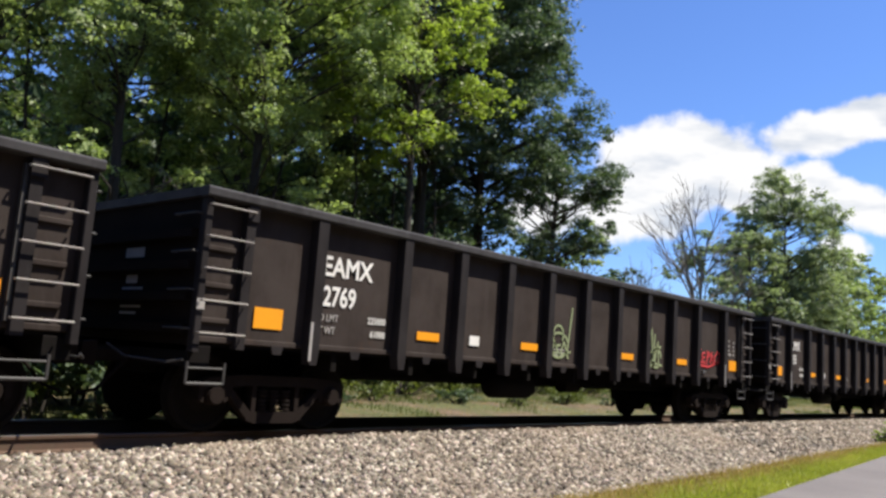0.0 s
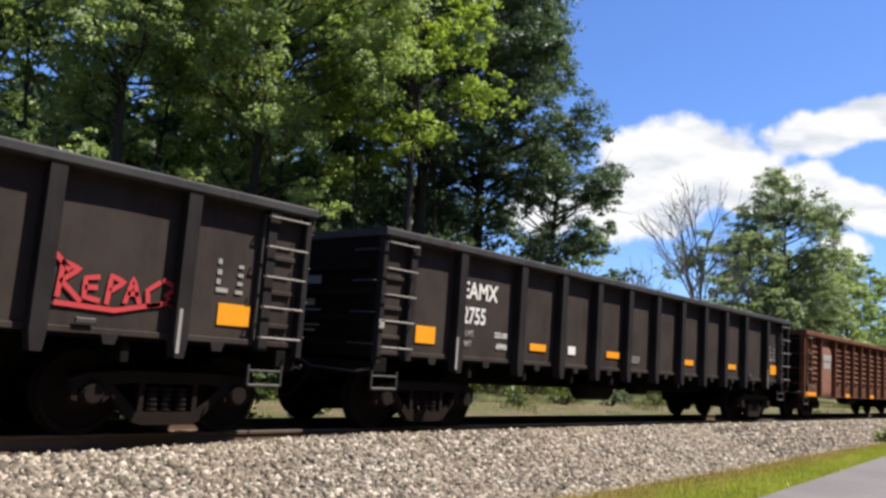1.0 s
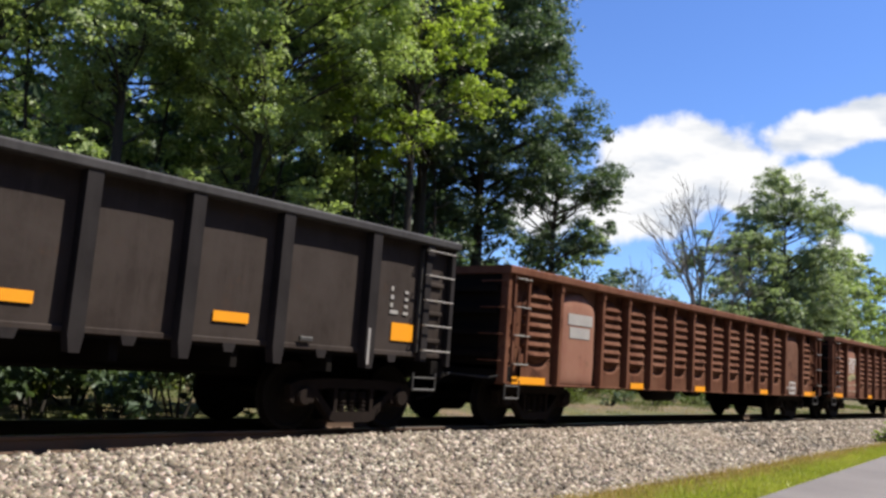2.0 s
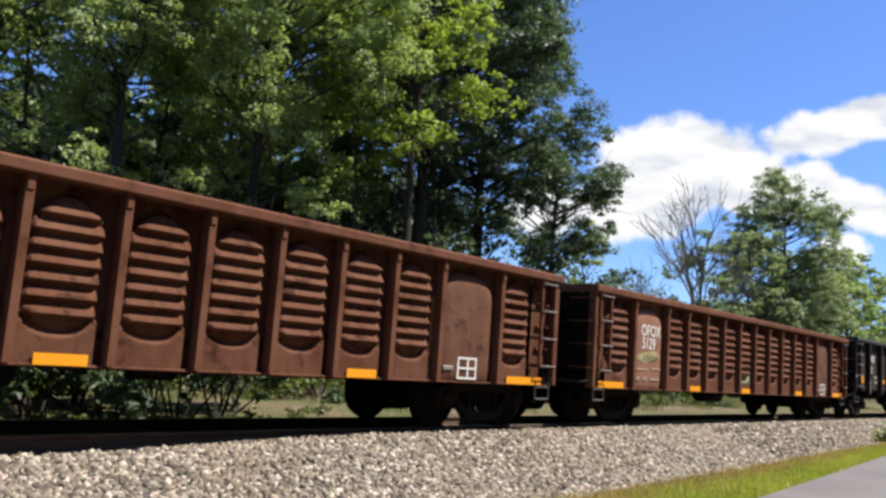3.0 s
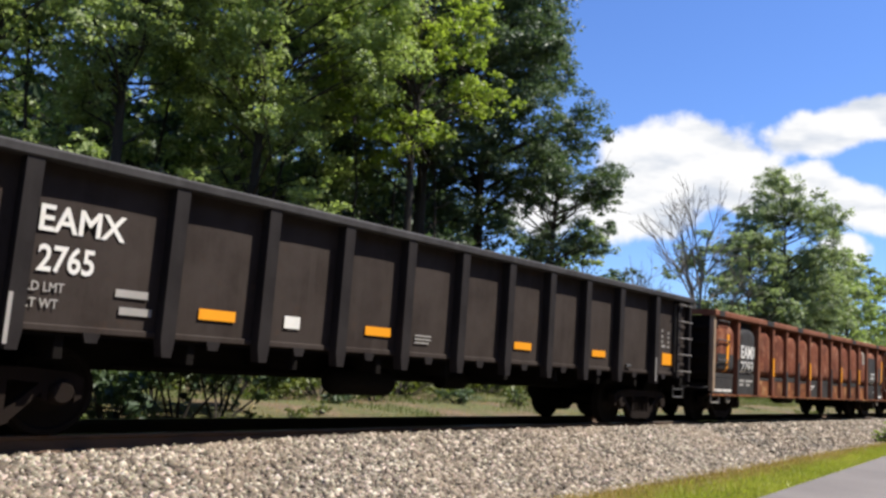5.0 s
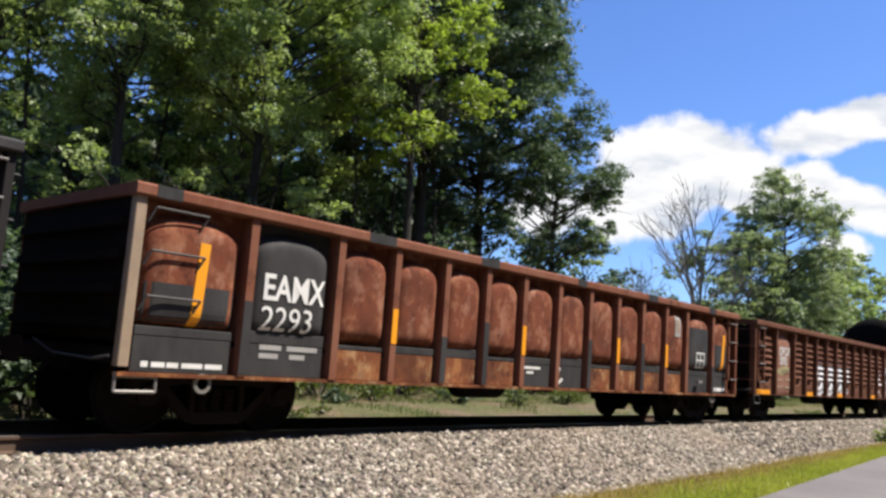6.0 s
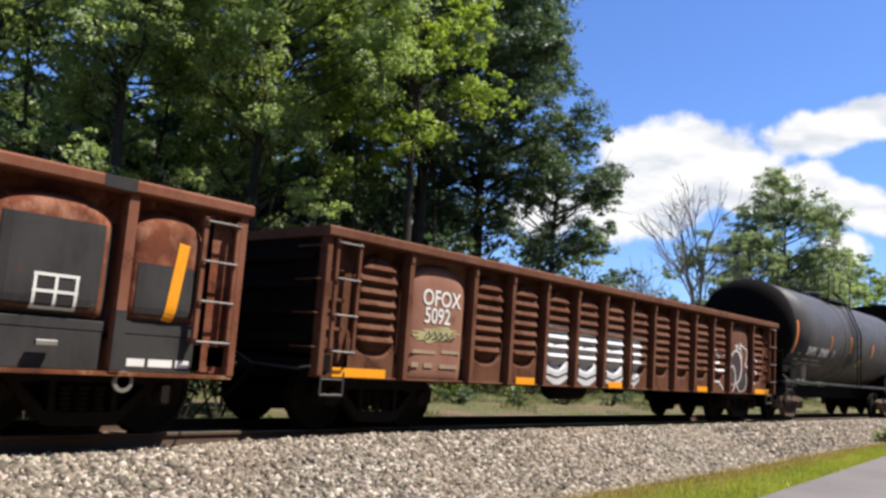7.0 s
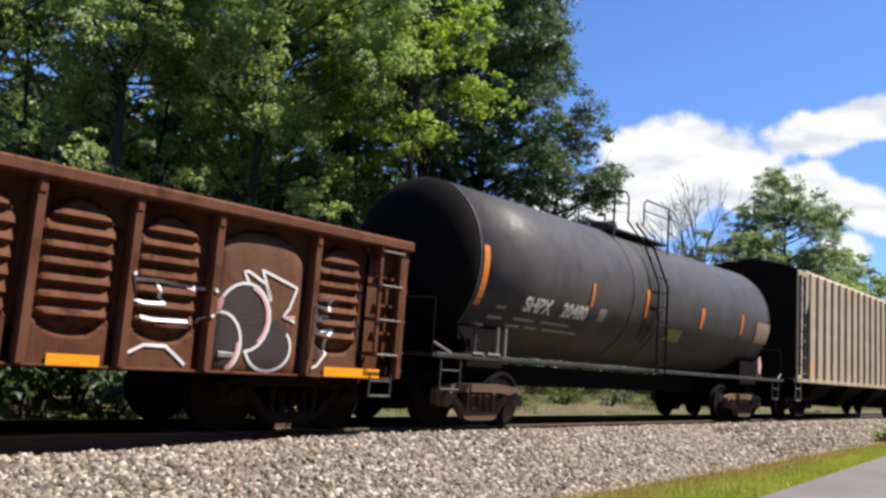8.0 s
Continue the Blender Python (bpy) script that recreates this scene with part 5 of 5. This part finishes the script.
    for x in (13.68, 13.88, 14.08):
        g.ribbon([(x, 1.28), (x, 1.60)], 0.03, surfs[12][2], 0.012)
    for z in (1.28, 1.44, 1.60):
        g.ribbon([(13.66, z), (14.1, z)], 0.03, surfs[12][2], 0.012)
    part("inspection_stencil", g, M_WHITE, car, "white boxed stencil")
    g = Geo().sheet(lambda x, z: surfs[12][2](x, z) - 0.004, 13.24, 14.49, 1.18, 2.16, 14, 14)
    part("touch_up", g, M_PATCH, car, "grey touch-up paint")
    part("touch_up", Geo().sheet(lambda x, z: surfs[13][2](x, z) - 0.004, 14.63, 15.56, 1.18, 1.84, 12, 10), M_PATCH, car, "grey touch-up paint")
    part("retainer_box", Geo().box(13.75, 13.95, -py - 0.14, -py - 0.08, 0.92, 0.98, 0.01), M_BAR, car)
    return car


def tank_car(s0):
    """s0 is the front end of the underframe."""
    L, R, zc = 14.6, 1.45, 2.66
    car = thing("tank_car", pose(s0, 0, 0), "satin black tank car with orange reflectors and a top railing", "tank car", "train cars")
    x0, x1 = 1.05, 13.45
    dish = lambda r: 0.46 * (1 - (r / R) ** 3.0) ** 0.55
    radii = [R * k for k in (0.02, 0.2, 0.4, 0.55, 0.68, 0.79, 0.87, 0.93, 0.97, 0.99)]
    g = Geo().lathe([(x0 + (x1 - x0) * k / 6, R) for k in range(7)] + [(x1 + 1.3 * dish(r), r) for r in radii[::-1]], "x", (0, 0, zc), 64)
    part("tank", g, M_TANK, car, "satin black steel tank", True)
    # head split from the tank in near black: its shade is in the colour
    head = Geo().lathe([(x0 - dish(r), r) for r in radii] + [(x0, R - 0.004)], "x", (0, 0, zc), 64)
    part("tank_head", head, M_UNDER, car, "soot-black dished end of the tank", True)
    for x in (x0, 6.0, 7.25, x1):
        part("tank_seam", Geo().lathe([(x - 0.02, R - 0.02), (x - 0.02, R + 0.012), (x + 0.02, R + 0.012), (x + 0.02, R - 0.02)], "x", (0, 0, zc), 64), M_TANK, car)
    on = lambda z: -math.sqrt(max(0, R * R - (z - zc) ** 2))

    def patch(name, xa, xb, za, zb, mat, label="", lift=0.02):
        n = 8
        g = Geo().sheet(lambda x, z: on(z) - lift, xa, xb, za, zb, 1, n)
        return part(name, g, mat, car, label)
    for xa, za, zb, w in ((x0 + 0.06, 1.95, 2.90, 0.14), (4.40, 2.22, 2.66, 0.09), (6.52, 2.20, 2.78, 0.12), (9.20, 2.18, 2.64, 0.16), (11.56, 2.20, 2.70, 0.12)):
        patch("reflector", xa, xa + w, za, zb, M_ORANGE, "orange reflective strip")
    patch("placard", x1 - 0.85, x1 + 0.05, 2.05, 2.58, M_TAN, "tan repaint patch")
    patch("notice", 7.75, 8.5, 1.80, 2.06, M_GREENISH, "olive notice")
    g = Geo()
    rng = np.random.default_rng(3)
    for k in range(9):
        xa = 6.72 + rng.uniform(-0.10, 0.30)
        g.sheet(lambda x, z: on(z) - 0.006 - 0.001 * k, xa, xa + rng.uniform(0.05, 0.16), rng.uniform(1.55, 2.2), rng.uniform(3.0, 3.9), 1, 10)
    part("spill_stain", g, M_SPILL, car, "greyish spill running down under the manway")
    for text, xt in (("SHPX", 2.42), ("20480", 3.58)):
        ob = letters(text, 0.34, xt, 1.97, -R, M_WHITE, car, bold=0.035, wide=0.98)
        for vert in ob.data.vertices:
            vert.co.y = on(vert.co.z) - 0.012 + (vert.co.y + R)
    for xa, xb, z in ((2.2, 2.6, 1.68), (2.75, 3.1, 1.68), (3.3, 4.4, 1.68), (2.3, 2.9, 1.80), (3.1, 4.0, 1.80), (1.7, 1.95, 1.95), (1.6, 2.0, 1.78)):
        patch("stencil_bar", xa, xb, z, z + 0.045, M_DIM)
    patch("stencil_box", 4.80, 5.05, 1.98, 2.22, M_DIM)
    # underframe
    part("side_rail", Geo().box(0.1, L - 0.1, -1.50, -1.36, 1.08, 1.16, 0.015), M_CHORD, car)
    part("side_rail", Geo().box(0.1, L - 0.1, 1.36, 1.50, 1.08, 1.16, 0.015), M_CHORD, car)
    part("centre_sill", Geo().box(0.05, L - 0.05, -0.32, 0.32, 0.66, 1.05, 0.02), M_UNDER, car)
    for x in (1.0, L - 2.2):
        part("saddle", Geo().box(x, x + 1.2, -1.1, 1.1, 0.96, 1.62, 0.02), M_UNDER, car)
    for x in (0.05, L - 1.05):
        part("end_platform", Geo().box(x, x + 1.0, -1.48, 1.48, 1.09, 1.14, 0.01), M_CHORD, car)
        s = -1 if x < 1 else 1
        e = 0.10 if x < 1 else L - 0.10
        part("end_handrail", Geo().path([(e, -1.4, 1.14), (e, -1.4, 1.95), (e, 1.4, 1.95), (e, 1.4, 1.14)], 0.018), M_UNDER, car)
        part("sill_bracket", Geo().path([(e, -1.42, 1.3), (e - s * 0.35, -1.46, 1.16)], 0.02), M_BAR, car)
        step(car, x + 0.2, x + 0.65, 1.08, 0.62, -1.46, M_BAR_DARK)
    for x in (1.55, 1.75, 12.6, 12.8):
        part("corner_stanchion", Geo().box(x, x + 0.05, -1.48, -1.43, 1.16, 1.62, 0.01), M_BAR, car)
    for xa, xb in ((0.92, 1.18), (1.28, 1.60)):
        part("deck_plate", Geo().box(xa, xb, -1.515, -1.30, 1.165, 1.20, 0.006), M_BAR, car, "bare metal deck plate")
    part("brake_stand", Geo().rod((1.12, -1.36, 1.20), (1.12, -1.36, 1.62), 0.028).lathe([(1.60, 0.03), (1.62, 0.11), (1.65, 0.11), (1.66, 0.03)], "z", (1.12, -1.36, 0), n=14), M_BAR_DARK, car)
    part("marker_plate", Geo().plate([(12.62, 1.30), (12.76, 1.24), (12.84, 1.48), (12.74, 1.70), (12.62, 1.62)], -1.50, -1.485), M_GRAF_P, car, "pink and white marker plate")
    part("valve_gear", Geo().box(1.0, 1.35, -1.30, -1.05, 1.16, 1.40, 0.03).rod((0.7, -1.4, 1.5), (1.2, -1.2, 1.2), 0.03), M_UNDER, car)
    # centre ladder, platform and railing
    lad = part("ladder", Geo().path([(6.75, -1.60, 1.1), (6.75, -1.60, 2.9), (6.75, -1.25, 3.75), (6.75, -0.8, 4.32)], 0.02).path([(7.15, -1.60, 1.1), (7.15, -1.60, 2.9), (7.15, -1.25, 3.75), (7.15, -0.8, 4.32)], 0.024), M_UNDER, car)
    for k in range(7):
        z = 1.25 + k * 0.30
        part("rung", Geo().rod((6.75, -1.6, z), (7.15, -1.6, z), 0.012), M_UNDER, lad)
    part("manway", Geo().lathe([(4.0, 0.30), (4.24, 0.30), (4.26, 0.36), (4.32, 0.36), (4.36, 0.2), (4.38, 0.02)], "z", (7.0, 0, 0), n=20), M_TANK, car)
    part("valve_housing", Geo().lathe([(4.0, 0.14), (4.27, 0.14), (4.30, 0.05)], "z", (7.7, 0.1, 0), n=14).lathe([(4.0, 0.1), (4.22, 0.1), (4.24, 0.03)], "z", (6.2, -0.1, 0), n=14), M_BAR_DARK, car)
    part("top_platform", Geo().box(6.1, 8.6, -0.85, -0.42, 4.02, 4.06).box(6.1, 8.6, 0.42, 0.85, 4.02, 4.06), M_BAR_DARK, car)
    for x in (6.1, 8.6):
        for y in (-0.85, 0.85):
            part("railing_post", Geo().rod((x, y, 3.8), (x, y, 4.9), 0.025), M_BAR_DARK, car)
    for y in (-0.85, 0.85):
        part("railing", Geo().path([(6.1, y, 4.9), (6.6, y, 4.9), (6.7, y, 4.8), (6.7, y, 4.3)], 0.02).path([(8.6, y, 4.9), (7.5, y, 4.9), (7.4, y, 4.8), (7.4, y, 4.3)], 0.02).rod((6.1, y, 4.65), (6.7, y, 4.65), 0.015).rod((8.6, y, 4.65), (7.4, y, 4.65), 0.015), M_BAR_DARK, car)
    running_gear(car, L, 1.75, M_TRUCK_TAN)
    return car


def covered_hopper(s0):
    L, zt, zb, y = 15.6, 4.47, 1.22, 1.50
    car = thing("covered_hopper_car", pose(s0, 0, 0), "tall beige ribbed covered hopper car", "hopper car", "train cars")
    prof = [(-y, zb), (y, zb), (y, zt - 0.12), (y - 0.12, zt), (0.6, zt + 0.18), (-0.6, zt + 0.18), (-y + 0.12, zt), (-y, zt - 0.12)]
    part("body", Geo().prism(prof, 1.0, L - 0.02), M_HOPPER, car)
    # end sheet and slope are near black to imitate shade on this end
    part("end_sheet", Geo().prism([(a * 0.985, b) for a, b in prof], 0.0, 0.06), M_END_SHADE, car, "blackened end sheet")
    part("end_slope", Geo().plate([(0.06, zt - 0.02), (0.95, zt - 0.02), (0.95, zb + 0.2), (0.06, 2.4)], -1.2, 1.2), M_UNDER, car)
    for s in (-1, 1):
        part("side_flange", Geo().plate([(0.0, zt - 0.1), (0.42, zt - 0.1), (0.42, zb), (0.0, zb)], s * y - 0.02, s * y + 0.02), M_HOPPER, car)
        part("side_flange", Geo().plate([(0.42, zt - 0.1), (1.0, zt - 0.1), (1.0, 3.6), (0.42, 2.6)], s * y - 0.02, s * y + 0.02), M_HOPPER, car)
    rib = mesh_of("side_rib", Geo().box(-0.04, 0.04, -y - 0.075, -y, zb + 0.02, zt - 0.12, 0.01), M_HOPPER)
    for k in range(20):
        p = part("side_rib", rib, None, car)
        p.location = (1.0 + k * 0.74, 0, 0)
    part("side_sill", Geo().box(0.0, L, -y - 0.03, -y + 0.08, zb - 0.10, zb, 0.01), M_HOPPER, car)
    slab(car, "reflector", 0.98, 1.3, zb + 0.05, zb + 0.5, -y - 0.02, M_YELLOW, "yellow reflective plate")
    ladder(car, 0.10, 0.50, zb + 0.15, zt - 0.3, -y - 0.08, 7, mat=M_BAR_DARK)
    step(car, 0.1, 0.5, zb - 0.05, 0.6, -1.45)
    part("centre_sill", Geo().box(0.05, L - 0.05, -0.32, 0.32, 0.66, 1.12, 0.02), M_UNDER, car)
    for x in (4.0, 7.5, 11.0):
        part("hopper_chute", Geo().add([(x - 1.2, -1.3, zb), (x + 1.2, -1.3, zb), (x + 1.2, 1.3, zb), (x - 1.2, 1.3, zb), (x - 0.4, -0.4, 0.35), (x + 0.4, -0.4, 0.35), (x + 0.4, 0.4, 0.35), (x - 0.4, 0.4, 0.35)], [(0, 1, 5, 4), (1, 2, 6, 5), (2, 3, 7, 6), (3, 0, 4, 7), (4, 5, 6, 7), (0, 3, 2, 1)]), M_UNDER, car)
    part("roof_walkway", Geo().box(0.2, L - 0.2, -0.35, 0.35, zt + 0.26, zt + 0.30), M_BAR_DARK, car)
    running_gear(car, L, 1.6)
    return car


def tag_black(car, surf):
    """Spray tags on the first whole black car."""
    s = lambda x, z: -1.362
    g = Geo()
    g.ribbon(arc(7.18, 1.45, 0.30, 0.22, 20, 340) + [(7.50, 1.62), (7.58, 2.15)], 0.042, s).ribbon(arc(7.15, 1.62, 0.16, 0.18, -30, 300), 0.042, s)
    g.ribbon([(6.92, 1.25), (7.05, 1.5), (7.2, 1.25), (7.35, 1.52), (7.5, 1.22)], 0.042, s).ribbon([(6.9, 1.35), (7.2, 1.28), (7.58, 1.35)], 0.035, s)
    g.v = [(x + 0.17, y, z) for x, y, z in g.v]
    part("graffiti", g, M_GRAF_G, car, "pale green scrawled spray tag")
    g = Geo()
    g.ribbon([(10.50, 1.22), (10.56, 1.7), (10.66, 2.0), (10.72, 1.5), (10.66, 1.2)], 0.05, s).ribbon([(10.8, 1.9), (10.78, 1.2), (10.95, 1.75), (11.0, 1.25)], 0.05, s)
    g.ribbon(arc(10.9, 1.4, 0.2, 0.2, 0, 300), 0.05, s).ribbon([(10.46, 1.32), (11.15, 1.25)], 0.05, s).ribbon([(10.6, 1.5), (11.1, 1.65)], 0.042, s)
    g.v = [(x + 0.18, y, z) for x, y, z in g.v]
    part("graffiti", g, M_GRAF_G, car, "pale green scrawled spray tag")
    g = Geo()
    x, z = 13.10, 1.40
    for st in ([(0, 0), (0.02, 0.26), (0.16, 0.22), (0.02, 0.12), (0.2, -0.02)], [(0.34, 0.18), (0.22, 0.16), (0.22, 0.02), (0.36, 0.0)], [(0.22, 0.09), (0.33, 0.1)],
               [(0.42, -0.02), (0.44, 0.2), (0.56, 0.16), (0.44, 0.08)], [(0.58, 0), (0.64, 0.2), (0.72, 0.0)], [(0.6, 0.08), (0.7, 0.08)],
               [(0.9, 0.2), (0.78, 0.12), (0.80, 0.0), (0.92, 0.02)], [(0.92, 0.22), (1.06, 0.16), (0.96, 0.1), (1.08, -0.04)], [(-0.06, 0.32), (0.08, 0.2)], [(-0.02, -0.04), (0.5, -0.06), (1.1, 0.06)]):
        g.ribbon([(x + a * 1.2, z + b * 1.35) for a, b in st], 0.052, s)
    part("graffiti", g, M_GRAF_R, car, "red spray-painted tag")


def tag_brown(car, surf):
    """White block letters over the ribs and a pink-edged piece near the rear end."""
    for x0, x1 in ((5.12, 5.92), (6.10, 6.90), (7.10, 7.88), (8.08, 8.55)):
        g, n = Geo(), 30
        for i in range(n + 1):  # rounded block with a bowl-shaped foot
            z = 0.76 + 0.97 * i / n
            u = i / n
            ins = 0.30 * max(0.0, 1 - u / 0.22) ** 2 + 0.10 * max(0.0, (u - 0.9) / 0.1) ** 2
            for k in range(13):
                x = x0 + ins + (x1 - x0 - 2 * ins) * k / 12
                g.v.append((x, surf(x, z) - 0.007, z))
        g.f = [(a * 13 + b, a * 13 + b + 1, (a + 1) * 13 + b + 1, (a + 1) * 13 + b) for a in range(n) for b in range(12)]
        part("graffiti", g, M_GRAF_W, car, "white spray-painted block letter over the ribs")
    g = Geo()
    for x0, x1 in ((5.12, 5.92), (6.10, 6.90), (7.10, 7.88), (8.08, 8.55)):
        g.ribbon([(x0 - 0.02, 0.95), (x0 + 0.02, 1.78), (x1, 1.82)], 0.035, surf, 0.012).ribbon([(x1, 1.8), (x1 - 0.02, 0.98), ((x0 + x1) / 2, 0.88), (x0, 0.95)], 0.035, surf, 0.012)
        g.ribbon(arc((x0 + x1) / 2, 1.15, 0.2, 0.12, 180, 360), 0.03, surf, 0.012).ribbon([((x0 + x1) / 2 - 0.2, 1.45), ((x0 + x1) / 2 + 0.2, 1.5)], 0.03, surf, 0.012)
    part("graffiti", g, M_GRAF_K, car, "dark outlines of the block letters")
    # rear piece: two round letters between two jagged ones
    ring_low, ring_top, ring_right = (13.15, 1.06, 0.29, 0.36), (13.46, 1.38, 0.36, 0.40), (13.84, 1.05, 0.33, 0.34)
    g = Geo()
    for cx, cz, rx, rz in (ring_low, ring_top, ring_right):
        for i in range(-6, 7):
            z = cz + rz * 0.95 * i / 6.5
            w = rx * math.sqrt(max(0.0, 1 - ((z - cz) / rz) ** 2))
            if z > 0.80:
                g.ribbon([(max(13.06, cx - w), z), (min(14.36, cx + w), z)], 0.066, surf, 0.006 + 0.0005 * (cx > 13.3) + 0.0005 * (cx > 13.7))
    g.ribbon([(14.55, 1.62), (14.52, 0.95)], 0.22, surf, 0.006)
    part("graffiti", g, M_GRAF_K, car, "dark fill of the rear spray piece")
    g = Geo()
    w = 0.036
    for pts in ([(12.02, 1.67), (12.38, 1.68), (12.77, 1.65), (12.99, 1.66), (13.10, 1.56)], [(12.02, 1.74), (12.09, 1.46), (12.18, 1.43), (12.43, 1.44)],
                [(12.34, 1.66), (12.36, 1.54), (12.43, 1.44)], [(12.17, 1.28), (12.30, 1.26), (12.72, 1.27)], [(12.09, 0.90), (12.26, 0.99), (12.51, 0.99), (12.66, 0.88), (12.76, 0.80)],
                [(13.48, 1.78), (13.40, 1.91), (13.46, 1.92), (13.72, 1.80), (13.81, 1.60)], [(13.81, 1.63), (13.65, 1.96), (14.20, 1.80), (14.10, 1.54), (14.02, 1.44), (14.21, 1.38)],
                [(14.48, 1.70), (14.78, 1.71), (14.71, 1.56)], [(14.58, 1.49), (14.76, 1.50)], [(14.60, 1.30), (14.86, 1.34), (14.73, 1.25), (14.76, 1.03), (14.62, 0.86), (14.46, 0.81)]):
        g.ribbon(pts, w, surf, 0.014)
    cx, cz, rx, rz = ring_low
    g.ribbon(arc(cx, cz, rx, rz, 150, -62), w, surf, 0.014)
    cx, cz, rx, rz = ring_top
    g.ribbon(arc(cx, cz, rx, rz, 150, -85), w, surf, 0.014)
    cx, cz, rx, rz = ring_right
    g.ribbon(arc(cx, cz, rx, rz - 0.06, 195, 400), w, surf, 0.014)
    part("graffiti", g, M_GRAF_L, car, "white outline of the rear spray piece")
    g = Geo()
    cx, cz, rx, rz = ring_low
    g.ribbon(arc(cx, cz, rx - 0.04, rz - 0.04, 5, -60), 0.035, surf, 0.018)
    cx, cz, rx, rz = ring_top
    g.ribbon(arc(cx, cz, rx - 0.04, rz - 0.04, 75, -50), 0.03, surf, 0.018)
    g.ribbon([(12.35, 1.23), (12.55, 1.21), (12.76, 1.22)], 0.05, surf, 0.016).ribbon([(12.50, 1.69), (12.80, 1.62)], 0.03, surf, 0.018)
    g.ribbon([(13.08, 1.50), (13.16, 1.58), (13.12, 1.44)], 0.05, surf, 0.018).ribbon([(14.04, 1.42), (14.2, 1.44)], 0.04, surf, 0.018)
    part("graffiti", g, M_GRAF_P, car, "pink edging of the rear spray piece")


CARS = []


def build_train():
    black = "black steel gondola car with broad side posts and yellow reflectors"
    c, _ = black_gondola(-12.45, "", ("", ""), black)
    CARS.append((c, -12.45))
    c, s = black_gondola(4.90, "2769", ("225000", "61000"), "black gondola car with green and red spray tags")
    tag_black(c, s)
    CARS.append((c, 4.90))
    c, s = black_gondola(22.28, "2755", ("225100", "60900"), black)
    CARS.append((c, 22.28))
    c, s = brown_gondola(39.72, "", "oxide brown gondola car with pressed side ribs")
    CARS.append((c, 39.72))
    c, s = brown_gondola(57.03, "5129", "oxide brown gondola car with a faded pink label panel")
    g = Geo()
    for k in range(9):
        x0 = 7.12 + 0.075 * k
        g.ribbon([(x0, 0.98 + 0.03 * (k % 3)), (x0 + 0.10, 1.22 + 0.04 * math.sin(k * 2.2))], 0.035, s, 0.007)
        g.ribbon([(x0 + 0.12, 0.99), (x0 - 0.03, 1.18 + 0.05 * math.sin(k * 1.3))], 0.022, s, 0.010)
    part("graffiti", g, M_GRAF_G, c, "small pale green spray scribble")
    CARS.append((c, 57.03))
    c, s = black_gondola(74.22, "2765", ("", ""), black)
    CARS.append((c, 74.22))
    c = rust_gondola(91.53, "orange rusted gondola car with grey touch-up patches")
    CARS.append((c, 91.53))
    c, s = brown_gondola(108.74, "5092", "oxide brown gondola car with white block graffiti", False)
    tag_brown(c, s)
    CARS.append((c, 108.74))
    c = tank_car(125.40)
    CARS.append((c, 125.40))
    c = covered_hopper(140.95)
    CARS.append((c, 140.95))


build_train()
build_gravel()
build_grass()


def motions():
    """The train rolls by at an even speed and its wheels turn with it."""
    for car, s0 in CARS:
        walk(car, [(k * 0.25, pose(s0 - SPEED * k * 0.25, 0, 0)) for k in range(33)])
    turn = math.degrees(SPEED / WHEEL_R / FPS)
    for w, x in WHEELSETS:
        walk(w, [(k / FPS, pose(x, 0, WHEEL_R, 0, -turn * k, 0)) for k in range(8 * FPS + 1)])


motions()
